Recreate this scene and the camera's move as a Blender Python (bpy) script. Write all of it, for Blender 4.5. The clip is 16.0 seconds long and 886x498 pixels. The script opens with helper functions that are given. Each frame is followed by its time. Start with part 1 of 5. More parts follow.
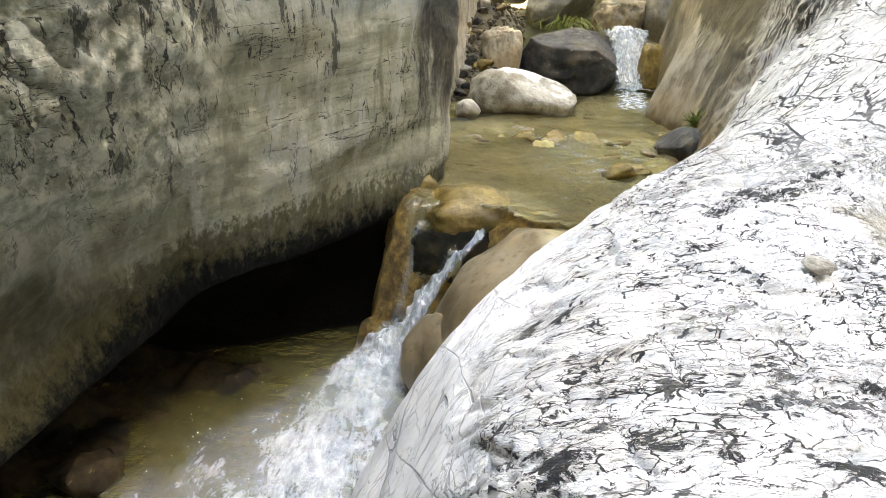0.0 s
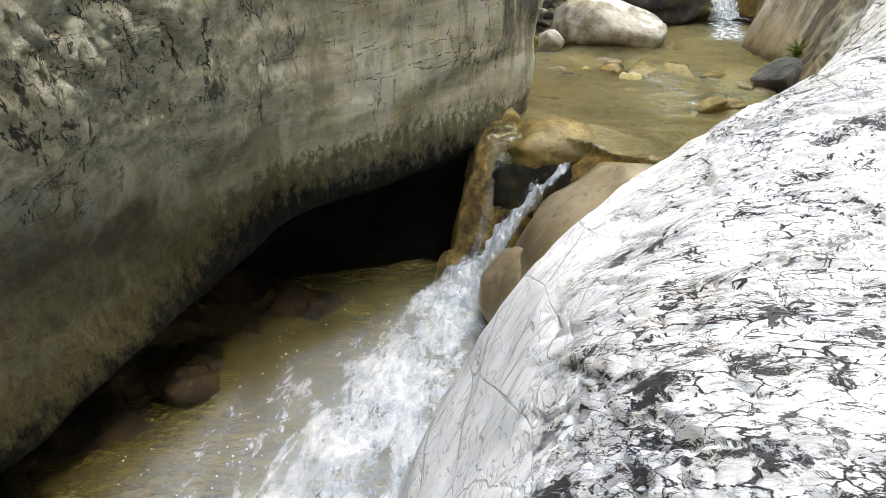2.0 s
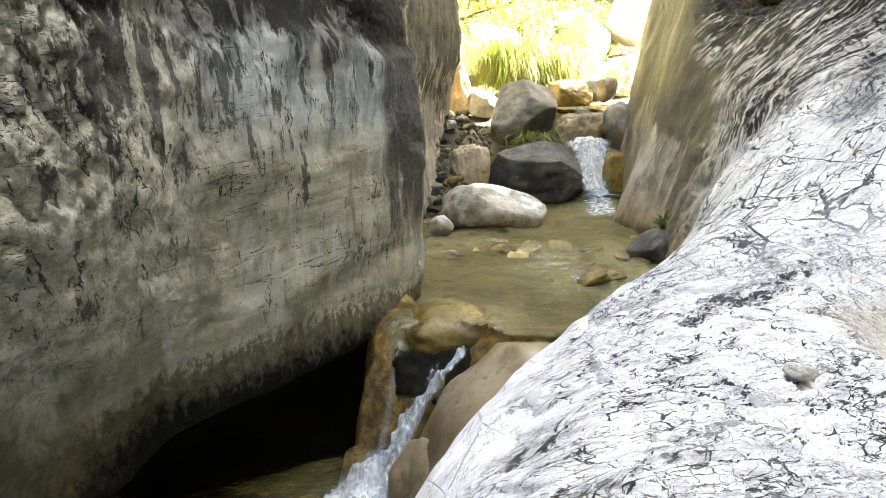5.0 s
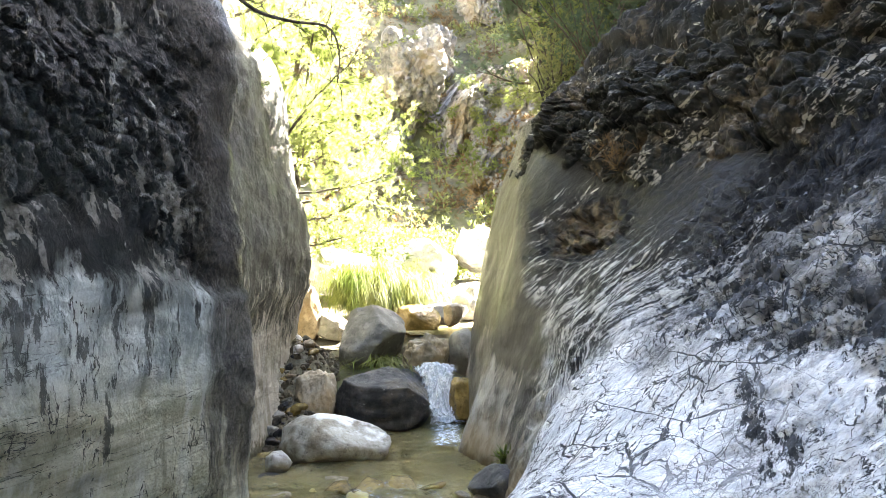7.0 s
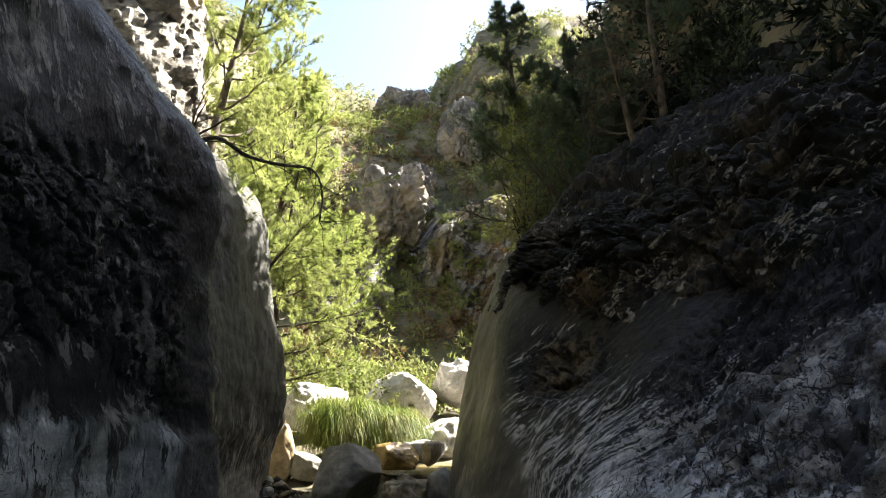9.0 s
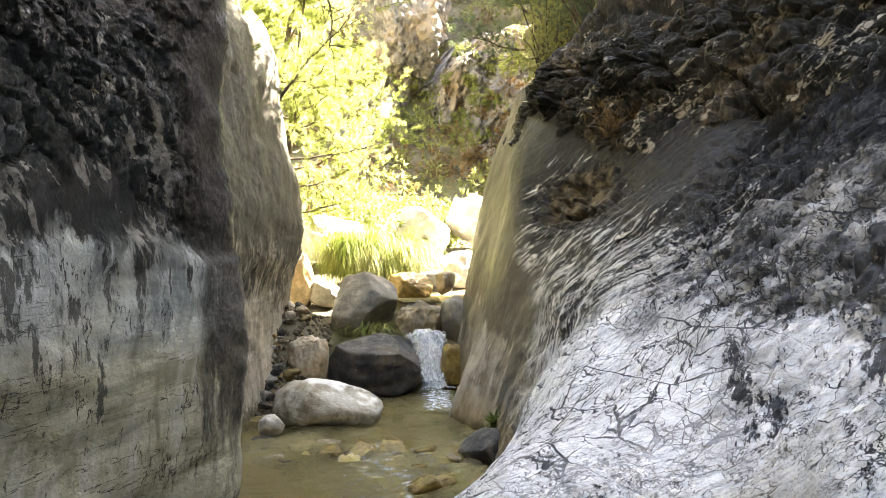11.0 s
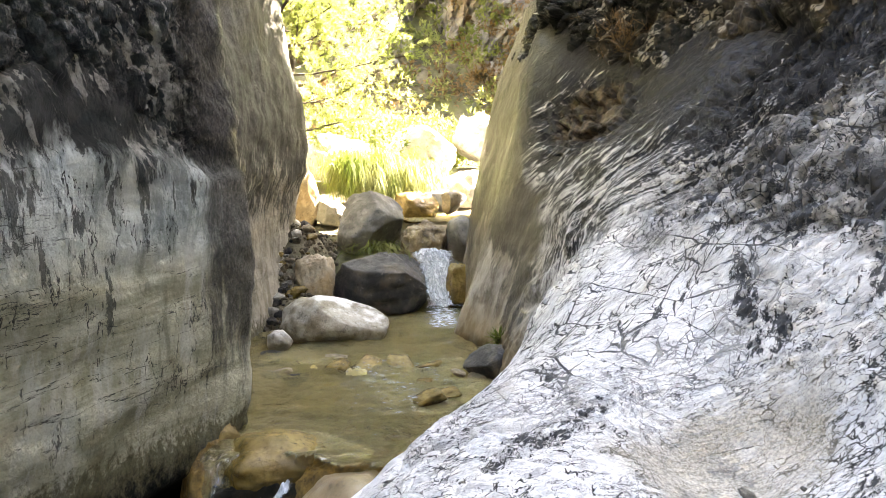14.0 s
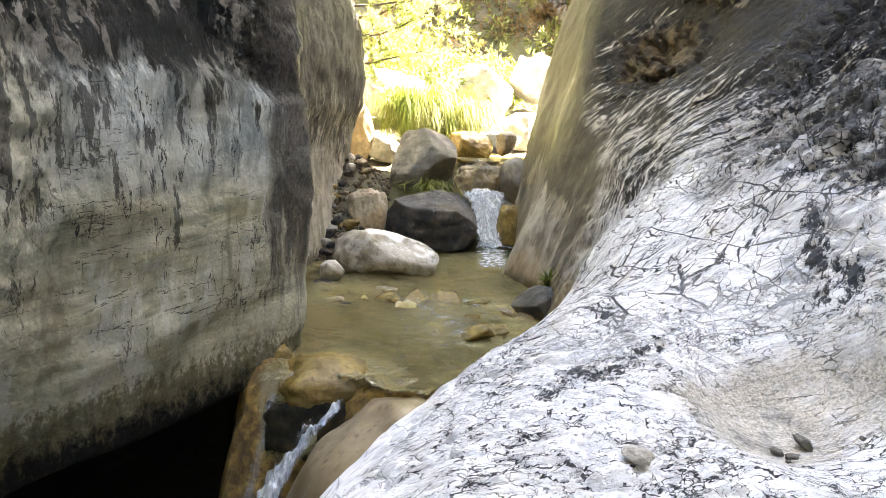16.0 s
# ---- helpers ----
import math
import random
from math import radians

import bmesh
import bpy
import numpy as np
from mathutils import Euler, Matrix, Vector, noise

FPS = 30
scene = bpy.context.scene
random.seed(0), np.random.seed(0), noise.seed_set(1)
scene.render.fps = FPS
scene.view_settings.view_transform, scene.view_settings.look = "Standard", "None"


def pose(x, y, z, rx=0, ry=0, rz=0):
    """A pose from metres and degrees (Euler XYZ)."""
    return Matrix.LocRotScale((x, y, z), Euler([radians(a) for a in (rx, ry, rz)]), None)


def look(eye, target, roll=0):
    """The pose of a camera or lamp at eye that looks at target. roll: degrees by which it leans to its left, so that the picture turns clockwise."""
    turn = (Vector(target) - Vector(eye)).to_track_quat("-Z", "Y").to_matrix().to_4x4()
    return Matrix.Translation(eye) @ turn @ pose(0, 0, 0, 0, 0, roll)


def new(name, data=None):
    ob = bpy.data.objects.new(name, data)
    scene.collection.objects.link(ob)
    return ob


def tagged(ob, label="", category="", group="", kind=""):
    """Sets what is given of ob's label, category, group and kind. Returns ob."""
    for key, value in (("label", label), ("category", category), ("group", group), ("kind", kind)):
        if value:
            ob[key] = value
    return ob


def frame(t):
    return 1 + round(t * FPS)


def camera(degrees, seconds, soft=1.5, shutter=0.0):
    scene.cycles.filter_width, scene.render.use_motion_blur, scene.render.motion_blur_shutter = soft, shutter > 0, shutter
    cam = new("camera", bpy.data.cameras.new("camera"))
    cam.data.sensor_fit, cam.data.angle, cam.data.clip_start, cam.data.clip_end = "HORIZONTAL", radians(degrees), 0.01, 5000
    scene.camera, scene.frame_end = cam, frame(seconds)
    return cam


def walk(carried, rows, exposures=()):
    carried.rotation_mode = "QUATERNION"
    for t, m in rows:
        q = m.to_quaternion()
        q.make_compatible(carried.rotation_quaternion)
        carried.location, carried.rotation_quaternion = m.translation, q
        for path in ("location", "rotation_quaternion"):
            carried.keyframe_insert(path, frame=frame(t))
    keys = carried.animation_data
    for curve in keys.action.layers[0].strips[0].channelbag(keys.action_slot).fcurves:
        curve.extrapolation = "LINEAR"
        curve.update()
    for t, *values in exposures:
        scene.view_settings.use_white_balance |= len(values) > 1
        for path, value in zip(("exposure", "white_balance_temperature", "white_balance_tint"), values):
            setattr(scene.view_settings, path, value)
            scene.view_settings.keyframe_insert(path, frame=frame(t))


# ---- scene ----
cam = camera(67.0, 16.0, 0.6)
PATH = [
    (0, (-0.191, -0.036, 2.042), (-0.391, 2.721, 0.876), 1.47),
    (0.5, (-0.221, -0.053, 2.000), (-0.527, 2.633, 0.698), 1.02),
    (1, (-0.260, -0.067, 1.976), (-0.751, 2.538, 0.570), -0.39),
    (1.5, (-0.265, -0.069, 1.972), (-0.775, 2.513, 0.532), -0.08),
    (2, (-0.260, -0.071, 1.980), (-0.762, 2.529, 0.570), -0.26),
    (2.5, (-0.255, -0.066, 1.989), (-0.739, 2.558, 0.618), -0.00),
    (3, (-0.254, -0.066, 1.996), (-0.712, 2.571, 0.640), 0.32),
    (3.2, (-0.254, -0.067, 1.996), (-0.704, 2.573, 0.642), 0.46),
    (5.3, (-0.094, 0.074, 2.175), (-0.100, 3.030, 1.663), -2.41),
    (5.5, (0.008, 0.107, 2.262), (0.222, 3.076, 1.893), -0.01),
    (6, (0.126, 0.047, 2.355), (0.485, 3.025, 2.438), -0.61),
    (6.5, (0.133, 0.055, 2.389), (0.678, 2.998, 2.589), -0.73),
    (7, (0.134, 0.045, 2.398), (0.630, 2.996, 2.609), -0.71),
    (7.5, (0.129, 0.017, 2.460), (0.592, 2.918, 3.065), -0.69),
    (8, (0.122, -0.041, 2.494), (0.610, 2.762, 3.446), -0.20),
    (8.5, (0.133, -0.057, 2.492), (0.684, 2.733, 3.448), -0.26),
    (9, (0.153, -0.054, 2.467), (0.724, 2.786, 3.249), -0.83),
    (9.5, (0.151, -0.013, 2.427), (0.678, 2.908, 2.864), -1.03),
    (9.7, (0.161, -0.001, 2.408), (0.685, 2.926, 2.800), -1.13),
    (11.8, (0.122, 0.070, 2.342), (0.668, 3.018, 2.229), 0.67),
    (12, (0.132, 0.076, 2.335), (0.682, 3.022, 2.193), 0.90),
    (12.5, (0.131, 0.078, 2.337), (0.668, 3.024, 2.153), 0.88),
    (13, (0.134, 0.086, 2.323), (0.697, 3.024, 2.091), 1.13),
    (13.5, (0.151, 0.094, 2.309), (0.705, 3.030, 2.035), 1.09),
    (14, (0.143, 0.098, 2.315), (0.643, 3.043, 2.039), -0.01),
    (14.5, (0.111, 0.098, 2.285), (0.461, 3.056, 1.933), -0.67),
    (15, (0.068, 0.098, 2.241), (0.317, 3.051, 1.773), 0.58),
    (15.5, (0.055, 0.097, 2.248), (0.359, 3.048, 1.799), 1.69),
    (16, (0.052, 0.095, 2.229), (0.349, 3.033, 1.701), 2.62),
]
EXPOSURES = [(0, 6.0, 9300, 9), (3.2, 5.98, 9300, 9), (5.3, 5.8, 8400, 10), (7.0, 5.6, 6900, 10), (7.5, 4.9, 6900, 9), (8.0, 3.2, 6900, 10), (9.0, 3.15, 6900, 10),
             (9.5, 4.15, 6900, 10), (9.7, 4.45, 7600, 10), (11.8, 5.6, 8300, 13), (16.0, 5.68, 8300, 13)]
walk(cam, [(t, look(eye, target, roll)) for t, eye, target, roll in PATH], EXPOSURES)

# ---- light ----
SUN_AZ, SUN_EL = radians(68), radians(43)      # from the right of the gorge axis (+y), and height
sky_world = bpy.data.worlds.new("sky")
scene.world = sky_world
sky_world.use_nodes = True
nt = sky_world.node_tree
bg = nt.nodes["Background"]
st = nt.nodes.new("ShaderNodeTexSky")
st.sky_type = "NISHITA"
st.sun_disc = False
st.sun_elevation, st.sun_rotation = SUN_EL, SUN_AZ
st.dust_density = 1.6
nt.links.new(st.outputs[0], bg.inputs[0])
bg.inputs[1].default_value = 0.05
sun = new("sun", bpy.data.lights.new("sun", "SUN"))
sun.data.energy, sun.data.angle, sun.data.color = 5.0, radians(0.5), (1.0, 0.95, 0.87)
sun_from = Vector((math.sin(SUN_AZ) * math.cos(SUN_EL), math.cos(SUN_AZ) * math.cos(SUN_EL), math.sin(SUN_EL)))
sun.matrix_world = look(sun_from * 60, (0, 0, 0))


# ---- noise and mesh tools ----
def hash3(i, j, k, s):
    h = (i.astype(np.int64) * 374761393 + j.astype(np.int64) * 668265263 + k.astype(np.int64) * 2147483647 + s * 974634777) & 0xFFFFFFFF
    h = ((h ^ (h >> 13)) * 1274126177) & 0xFFFFFFFF
    h = ((h ^ (h >> 15)) * 2246822519) & 0xFFFFFFFF
    return ((h ^ (h >> 16)) & 0xFFFFFF) / float(0xFFFFFF)


def vnoise(p, seed=0):
    """Smooth value noise, -1 to 1, of an (n, 3) array."""
    i = np.floor(p)
    f = p - i
    f = f * f * f * (f * (f * 6 - 15) + 10)
    i = i.astype(np.int64)
    out = 0.0
    for a in (0, 1):
        wa = f[:, 0] if a else 1 - f[:, 0]
        for b in (0, 1):
            wb = f[:, 1] if b else 1 - f[:, 1]
            for c in (0, 1):
                wc = f[:, 2] if c else 1 - f[:, 2]
                out = out + wa * wb * wc * hash3(i[:, 0] + a, i[:, 1] + b, i[:, 2] + c, seed)
    return out * 2 - 1


def fbm(p, octaves=4, seed=0, gain=0.5):
    out, amp = 0.0, 1.0
    for n in range(octaves):
        out = out + amp * vnoise(p * (2.03 ** n) + 17.3 * n, seed + n)
        amp *= gain
    return out


def worley(p, seed=0):
    """Distances to the nearest and second nearest cell point, and the nearest cell's random value."""
    i = np.floor(p).astype(np.int64)
    f1, f2, cid = np.full(len(p), 9.0), np.full(len(p), 9.0), np.zeros(len(p))
    for a in (-1, 0, 1):
        for b in (-1, 0, 1):
            for c in (-1, 0, 1):
                q = i + (a, b, c)
                pt = np.stack([q[:, n] + hash3(q[:, 0], q[:, 1], q[:, 2], seed + 11 + n) for n in range(3)], 1)
                d = np.sqrt(((pt - p) ** 2).sum(1))
                near = d < f1
                f2 = np.where(near, f1, np.minimum(f2, d))
                cid = np.where(near, hash3(q[:, 0], q[:, 1], q[:, 2], seed + 31), cid)
                f1 = np.where(near, d, f1)
    return f1, f2, cid


def smooth(a, b, x):
    t = np.clip((x - a) / (b - a), 0, 1)
    return t * t * (3 - 2 * t)


def curve_at(xs, ys, x):
    """A smooth curve through few points."""
    xs, ys, x = np.asarray(xs, float), np.asarray(ys, float), np.asarray(x, float)
    if x.ndim > 1:
        return curve_at(xs, ys, x.ravel()).reshape(x.shape)
    h = np.diff(xs)
    d = np.diff(ys, axis=0) / h.reshape((-1,) + (1,) * (ys.ndim - 1))
    m = np.concatenate([d[:1], (d[1:] + d[:-1]) / 2, d[-1:]])
    k = np.clip(np.searchsorted(xs, x) - 1, 0, len(h) - 1)
    sh = (-1,) + (1,) * (ys.ndim - 1)
    t, hh = np.clip((x - xs[k]) / h[k], 0, 1).reshape(sh), h[k].reshape(sh)
    return ((2 * t**3 - 3 * t**2 + 1) * ys[k] + (t**3 - 2 * t**2 + t) * hh * m[k] + (-2 * t**3 + 3 * t**2) * ys[k + 1] + (t**3 - t**2) * hh * m[k + 1])


def raw_mesh(name, verts, faces, flat=False):
    """A mesh from arrays of vertices and of triangles or quads."""
    me = bpy.data.meshes.new(name)
    verts, faces = np.asarray(verts, np.float32), np.asarray(faces, np.int32)
    n, k = faces.shape
    me.vertices.add(len(verts))
    me.vertices.foreach_set("co", verts.ravel())
    me.loops.add(n * k)
    me.loops.foreach_set("vertex_index", faces.ravel())
    me.polygons.add(n)
    me.polygons.foreach_set("loop_start", np.arange(0, n * k, k, dtype=np.int32))
    me.polygons.foreach_set("use_smooth", np.full(n, not flat))
    me.update(calc_edges=True)
    me.validate()
    return me


def grid_faces(nu, nv, wrap=False):
    a = np.arange(nu - 1 if not wrap else nu)[:, None]
    b = np.arange(nv - 1)[None]
    n = (a + 1) % nu
    return np.stack([a * nv + b, n * nv + b, n * nv + b + 1, a * nv + b + 1], -1).reshape(-1, 4)


def grid_normals(g):
    du, dv = np.gradient(g, axis=0), np.gradient(g, axis=1)
    n = np.cross(du, dv)
    return n / (np.linalg.norm(n, axis=-1, keepdims=True) + 1e-9)


def ob_of(name, me, material, parent=None, label="", category="", group="", kind=""):
    ob = new(name, me)
    if material:
        me.materials.append(material)
    if parent:
        ob.parent = parent
    return tagged(ob, label, category, group, kind)


# ---- materials ----
class Nodes:
    def __init__(self, name):
        self.mat = bpy.data.materials.new(name)
        self.mat.use_nodes = True
        self.t = self.mat.node_tree
        self.bsdf = self.t.nodes["Principled BSDF"]
        self.pos = self.make("ShaderNodeTexCoord").outputs["Object"]

    def make(self, kind, **ins):
        n = self.t.nodes.new(kind)
        for k, v in ins.items():
            self.put(n.inputs[k.replace("_", " ")], v)
        return n

    def put(self, socket, v):
        if isinstance(v, bpy.types.NodeSocket):
            self.t.links.new(v, socket)
        elif isinstance(v, (tuple, list)) and len(v) == 3 and socket.type == "RGBA":
            socket.default_value = (*v, 1)
        else:
            socket.default_value = v

    def scaled(self, s, vec=None, rot=(0, 0, 0)):
        n = self.make("ShaderNodeMapping", Scale=s, Rotation=rot)
        self.put(n.inputs["Vector"], vec or self.pos)
        return n.outputs[0]

    def vein(self, scale, width, vec, detail=4, rough=0.6):
        """Long thin wandering lines."""
        n = self.math("ABSOLUTE", self.math("SUBTRACT", self.noise(scale, detail, rough, vec), 0.5))
        return self.step(n, width * 0.3, width, 1, 0)

    def frame_of(self, a, b, c, scales):
        """The position in a turned, stretched frame of three axes."""
        n = self.t.nodes.new("ShaderNodeCombineXYZ")
        for k, (axis, f) in enumerate(zip((a, b, c), scales)):
            d = self.t.nodes.new("ShaderNodeVectorMath")
            d.operation = "DOT_PRODUCT"
            self.put(d.inputs[0], self.pos)
            d.inputs[1].default_value = tuple(q * f for q in axis)
            self.t.links.new(d.outputs["Value"], n.inputs[k])
        return n.outputs[0]

    def noise(self, scale, detail=5, rough=0.55, vec=None, distort=0.0):
        return self.make("ShaderNodeTexNoise", Vector=vec or self.pos, Scale=scale, Detail=detail, Roughness=rough, Distortion=distort).outputs["Fac"]

    def voro(self, scale, vec=None, feature="DISTANCE_TO_EDGE", out="Distance"):
        n = self.make("ShaderNodeTexVoronoi", Vector=vec or self.pos, Scale=scale)
        n.feature = feature
        return n.outputs[out]

    def warp(self, amount, scale, vec=None, detail=3):
        c = self.make("ShaderNodeTexNoise", Vector=vec or self.pos, Scale=scale, Detail=detail).outputs["Color"]
        c = self.vmath("SUBTRACT", c, (0.5, 0.5, 0.5))
        c = self.vmath("SCALE", c, amount)
        return self.vmath("ADD", vec or self.pos, c)

    def vmath(self, op, a, b):
        n = self.t.nodes.new("ShaderNodeVectorMath")
        n.operation = op
        self.put(n.inputs[0], a)
        self.put(n.inputs[3 if op == "SCALE" else 1], b)
        return n.outputs[0]

    def math(self, op, a, b=0.0, clamp=False):
        n = self.t.nodes.new("ShaderNodeMath")
        n.operation, n.use_clamp = op, clamp
        self.put(n.inputs[0], a)
        self.put(n.inputs[1], b)
        return n.outputs[0]

    def step(self, v, a, b, lo=0.0, hi=1.0):
        n = self.make("ShaderNodeMapRange", Value=v)
        n.interpolation_type = "SMOOTHSTEP"
        for k, x in enumerate((a, b, lo, hi)):
            self.put(n.inputs[k + 1], x)
        return n.outputs[0]

    def xyz(self):
        return self.make("ShaderNodeSeparateXYZ", Vector=self.pos).outputs

    def mix(self, f, a, b, mode="MIX"):
        n = self.t.nodes.new("ShaderNodeMix")
        n.data_type, n.blend_type = "RGBA", mode
        self.put(n.inputs[0], f)
        self.put(n.inputs[6], a)
        self.put(n.inputs[7], b)
        return n.outputs[2]

    def bump(self, h, strength=0.5, dist=0.02, normal=None):
        n = self.make("ShaderNodeBump", Strength=strength, Distance=dist, Height=h)
        if normal:
            self.put(n.inputs["Normal"], normal)
        return n.outputs[0]

    def end(self, color, rough=0.7, normal=None, metal=0.0, spec=0.5):
        self.put(self.bsdf.inputs["Base Color"], color)
        self.put(self.bsdf.inputs["Roughness"], rough)
        self.put(self.bsdf.inputs["Specular IOR Level"], spec)
        if normal:
            self.put(self.bsdf.inputs["Normal"], normal)
        return self.mat


def left_wall_stone():
    """Water-polished limestone in bands: olive foot, cream bedding, blue-grey runs, black skin above."""
    m = Nodes("stained_limestone")
    x, y, z = m.xyz()
    both = lambda a, b: m.math("MULTIPLY", a, b)
    shifted = lambda v, n, k: m.math("ADD", v, m.math("MULTIPLY", m.math("SUBTRACT", n, 0.5), k))
    big, mid, grain = m.noise(0.8, 4, 0.6), m.noise(3.6, 8, 0.66), m.noise(26, 8, 0.74)
    zz = shifted(z, m.noise(1.3, 6, 0.62), 0.8)
    # cream and grey bedding that dips gently along the wall
    dip = m.frame_of((1, 0, 0), (0, 0.995, 0.10), (0, -0.10, 0.995), (0.5, 0.35, 3.2))
    beds = m.noise(1.5, 8, 0.64, m.warp(0.3, 1.2, dip, 5))
    col = m.mix(m.step(beds, 0.38, 0.62), (0.33, 0.325, 0.215), (0.61, 0.605, 0.46))
    col = m.mix(m.step(mid, 0.46, 0.64, 0, 0.45), col, (0.30, 0.275, 0.18))
    # soft upright washes
    wash = m.noise(1.9, 7, 0.6, m.warp(0.25, 1.6, m.scaled((2.4, 2.4, 0.42)), 4))
    col = m.mix(m.step(wash, 0.50, 0.66, 0, 0.8), col, (0.60, 0.605, 0.53))
    col = m.mix(m.step(wash, 0.46, 0.34, 0, 0.6), col, (0.19, 0.175, 0.105))
    # blue-grey stretch below the black skin
    cool = m.step(zz, 1.5, 2.05)
    runs = m.noise(2.6, 9, 0.68, m.warp(0.3, 2.2, m.scaled((1.6, 1.6, 0.5)), 5))
    blue = m.mix(m.step(runs, 0.38, 0.60), (0.215, 0.255, 0.245), (0.61, 0.665, 0.64))
    blue = m.mix(m.step(beds, 0.55, 0.64, 0, 0.5), blue, (0.25, 0.275, 0.275))
    col = m.mix(both(cool, m.step(big, 0.30, 0.52, 0.55, 1.0)), col, blue)
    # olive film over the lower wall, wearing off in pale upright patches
    # deepened towards the low near end: shade put into the film's colour
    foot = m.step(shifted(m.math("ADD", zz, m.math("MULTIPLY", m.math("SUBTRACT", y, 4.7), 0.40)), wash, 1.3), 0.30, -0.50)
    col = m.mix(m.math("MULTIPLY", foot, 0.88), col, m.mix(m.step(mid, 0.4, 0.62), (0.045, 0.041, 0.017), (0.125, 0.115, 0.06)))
    # broken grey-green stretch nearest the pool's head
    zone = both(m.step(shifted(y, big, 2.6), 5.0, 3.9), m.step(zz, 0.2, 0.9))
    gr = m.mix(m.step(m.noise(9, 9, 0.74), 0.40, 0.60), (0.30, 0.31, 0.22), (0.68, 0.69, 0.56))
    col = m.mix(m.math("MULTIPLY", zone, 0.85), col, gr)
    # black crevices of the broken stretch: their inner shade drawn as colour
    tall = m.warp(0.14, 4, m.frame_of((1, 0, 0), (0, 0.93, 0.36), (0, -0.36, 0.93), (1.3, 1.5, 0.5)), 6)
    wide = m.step(m.noise(2.2, 5, 0.6), 0.44, 0.74, 0.003, 0.034)
    split = m.math("ABSOLUTE", m.math("SUBTRACT", m.noise(3.0, 6, 0.6, tall), 0.5))
    ck = m.step(split, m.math("MULTIPLY", wide, 0.5), wide, 1, 0)
    ck = m.math("MAXIMUM", ck, both(m.step(m.noise(7.5, 9, 0.78, m.scaled((1, 1, 0.6))), 0.60, 0.63), m.step(big, 0.42, 0.55)))
    ck = both(ck, zone)
    # hair cracks along the bedding and upright black drips elsewhere
    hair = m.vein(1.7, 0.0055, m.warp(0.25, 2, dip, 5), 5)
    hair = both(hair, m.step(m.noise(1.1, 5, 0.6), 0.45, 0.55))
    upr = both(m.vein(1.6, 0.008, m.warp(0.3, 2, m.scaled((2.0, 2.0, 0.55)), 5), 5), m.step(m.noise(1.4, 4, 0.6), 0.50, 0.58))
    drip = m.noise(4.6, 9, 0.72, m.warp(0.2, 3, m.scaled((1.5, 1.5, 0.30)), 4))
    drips = m.step(m.math("ADD", drip, m.math("ADD", m.step(zz, 1.5, 2.7, -0.04, 0.075), m.math("ADD", m.step(big, 0.35, 0.65, 0.03, -0.05), m.step(y, 6.0, 4.8, 0, 0.03)))), 0.58, 0.605)
    few = m.math("MAXIMUM", m.math("MAXIMUM", hair, upr), m.math("MULTIPLY", drips, 0.85))
    few = both(few, m.step(zz, 0.1, 0.7))
    ck = m.math("MAXIMUM", ck, few)
    col = m.mix(m.math("MULTIPLY", ck, 0.92), col, (0.022, 0.024, 0.022))
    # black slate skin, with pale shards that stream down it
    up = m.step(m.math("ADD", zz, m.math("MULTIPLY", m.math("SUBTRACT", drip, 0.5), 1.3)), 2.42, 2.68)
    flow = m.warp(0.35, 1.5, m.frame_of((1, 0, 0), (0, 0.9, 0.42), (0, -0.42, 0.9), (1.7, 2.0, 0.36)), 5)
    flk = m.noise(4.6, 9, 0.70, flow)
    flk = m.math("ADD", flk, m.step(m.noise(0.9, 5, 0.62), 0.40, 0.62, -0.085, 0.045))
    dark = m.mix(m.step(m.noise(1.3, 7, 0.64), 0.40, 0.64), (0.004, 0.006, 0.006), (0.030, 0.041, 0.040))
    # shards: pale mineral, with the skin's sky glints painted in as colour
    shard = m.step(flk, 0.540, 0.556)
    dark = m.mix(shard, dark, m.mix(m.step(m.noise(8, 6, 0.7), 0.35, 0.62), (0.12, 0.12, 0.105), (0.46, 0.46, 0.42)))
    # black skin follows the corner down; upper recess painted darker for its shade
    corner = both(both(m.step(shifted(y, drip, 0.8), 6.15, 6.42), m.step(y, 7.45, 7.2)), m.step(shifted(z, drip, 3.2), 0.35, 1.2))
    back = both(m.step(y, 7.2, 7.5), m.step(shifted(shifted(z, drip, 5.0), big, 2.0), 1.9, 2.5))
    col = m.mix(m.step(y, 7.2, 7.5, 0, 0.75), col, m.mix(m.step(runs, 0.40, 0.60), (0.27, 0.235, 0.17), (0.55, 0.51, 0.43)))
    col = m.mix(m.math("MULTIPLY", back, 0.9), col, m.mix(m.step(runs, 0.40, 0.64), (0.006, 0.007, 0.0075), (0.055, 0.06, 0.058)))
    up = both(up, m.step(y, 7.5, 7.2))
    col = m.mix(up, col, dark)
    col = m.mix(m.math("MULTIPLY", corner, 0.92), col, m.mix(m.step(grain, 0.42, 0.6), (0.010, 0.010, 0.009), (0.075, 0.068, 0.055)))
    # algae line above the wet foot, blackened in colour for the undercut's shade
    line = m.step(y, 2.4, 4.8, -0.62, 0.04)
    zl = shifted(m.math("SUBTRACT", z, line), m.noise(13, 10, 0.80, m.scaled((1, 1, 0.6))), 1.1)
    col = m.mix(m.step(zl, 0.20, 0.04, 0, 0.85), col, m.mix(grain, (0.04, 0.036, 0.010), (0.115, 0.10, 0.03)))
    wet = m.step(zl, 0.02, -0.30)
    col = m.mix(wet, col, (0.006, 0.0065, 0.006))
    h = m.math("ADD", m.math("MULTIPLY", m.noise(8, 8, 0.7), 0.7), m.math("MULTIPLY", grain, 0.5))
    h = m.math("SUBTRACT", h, m.math("MULTIPLY", ck, 0.6))
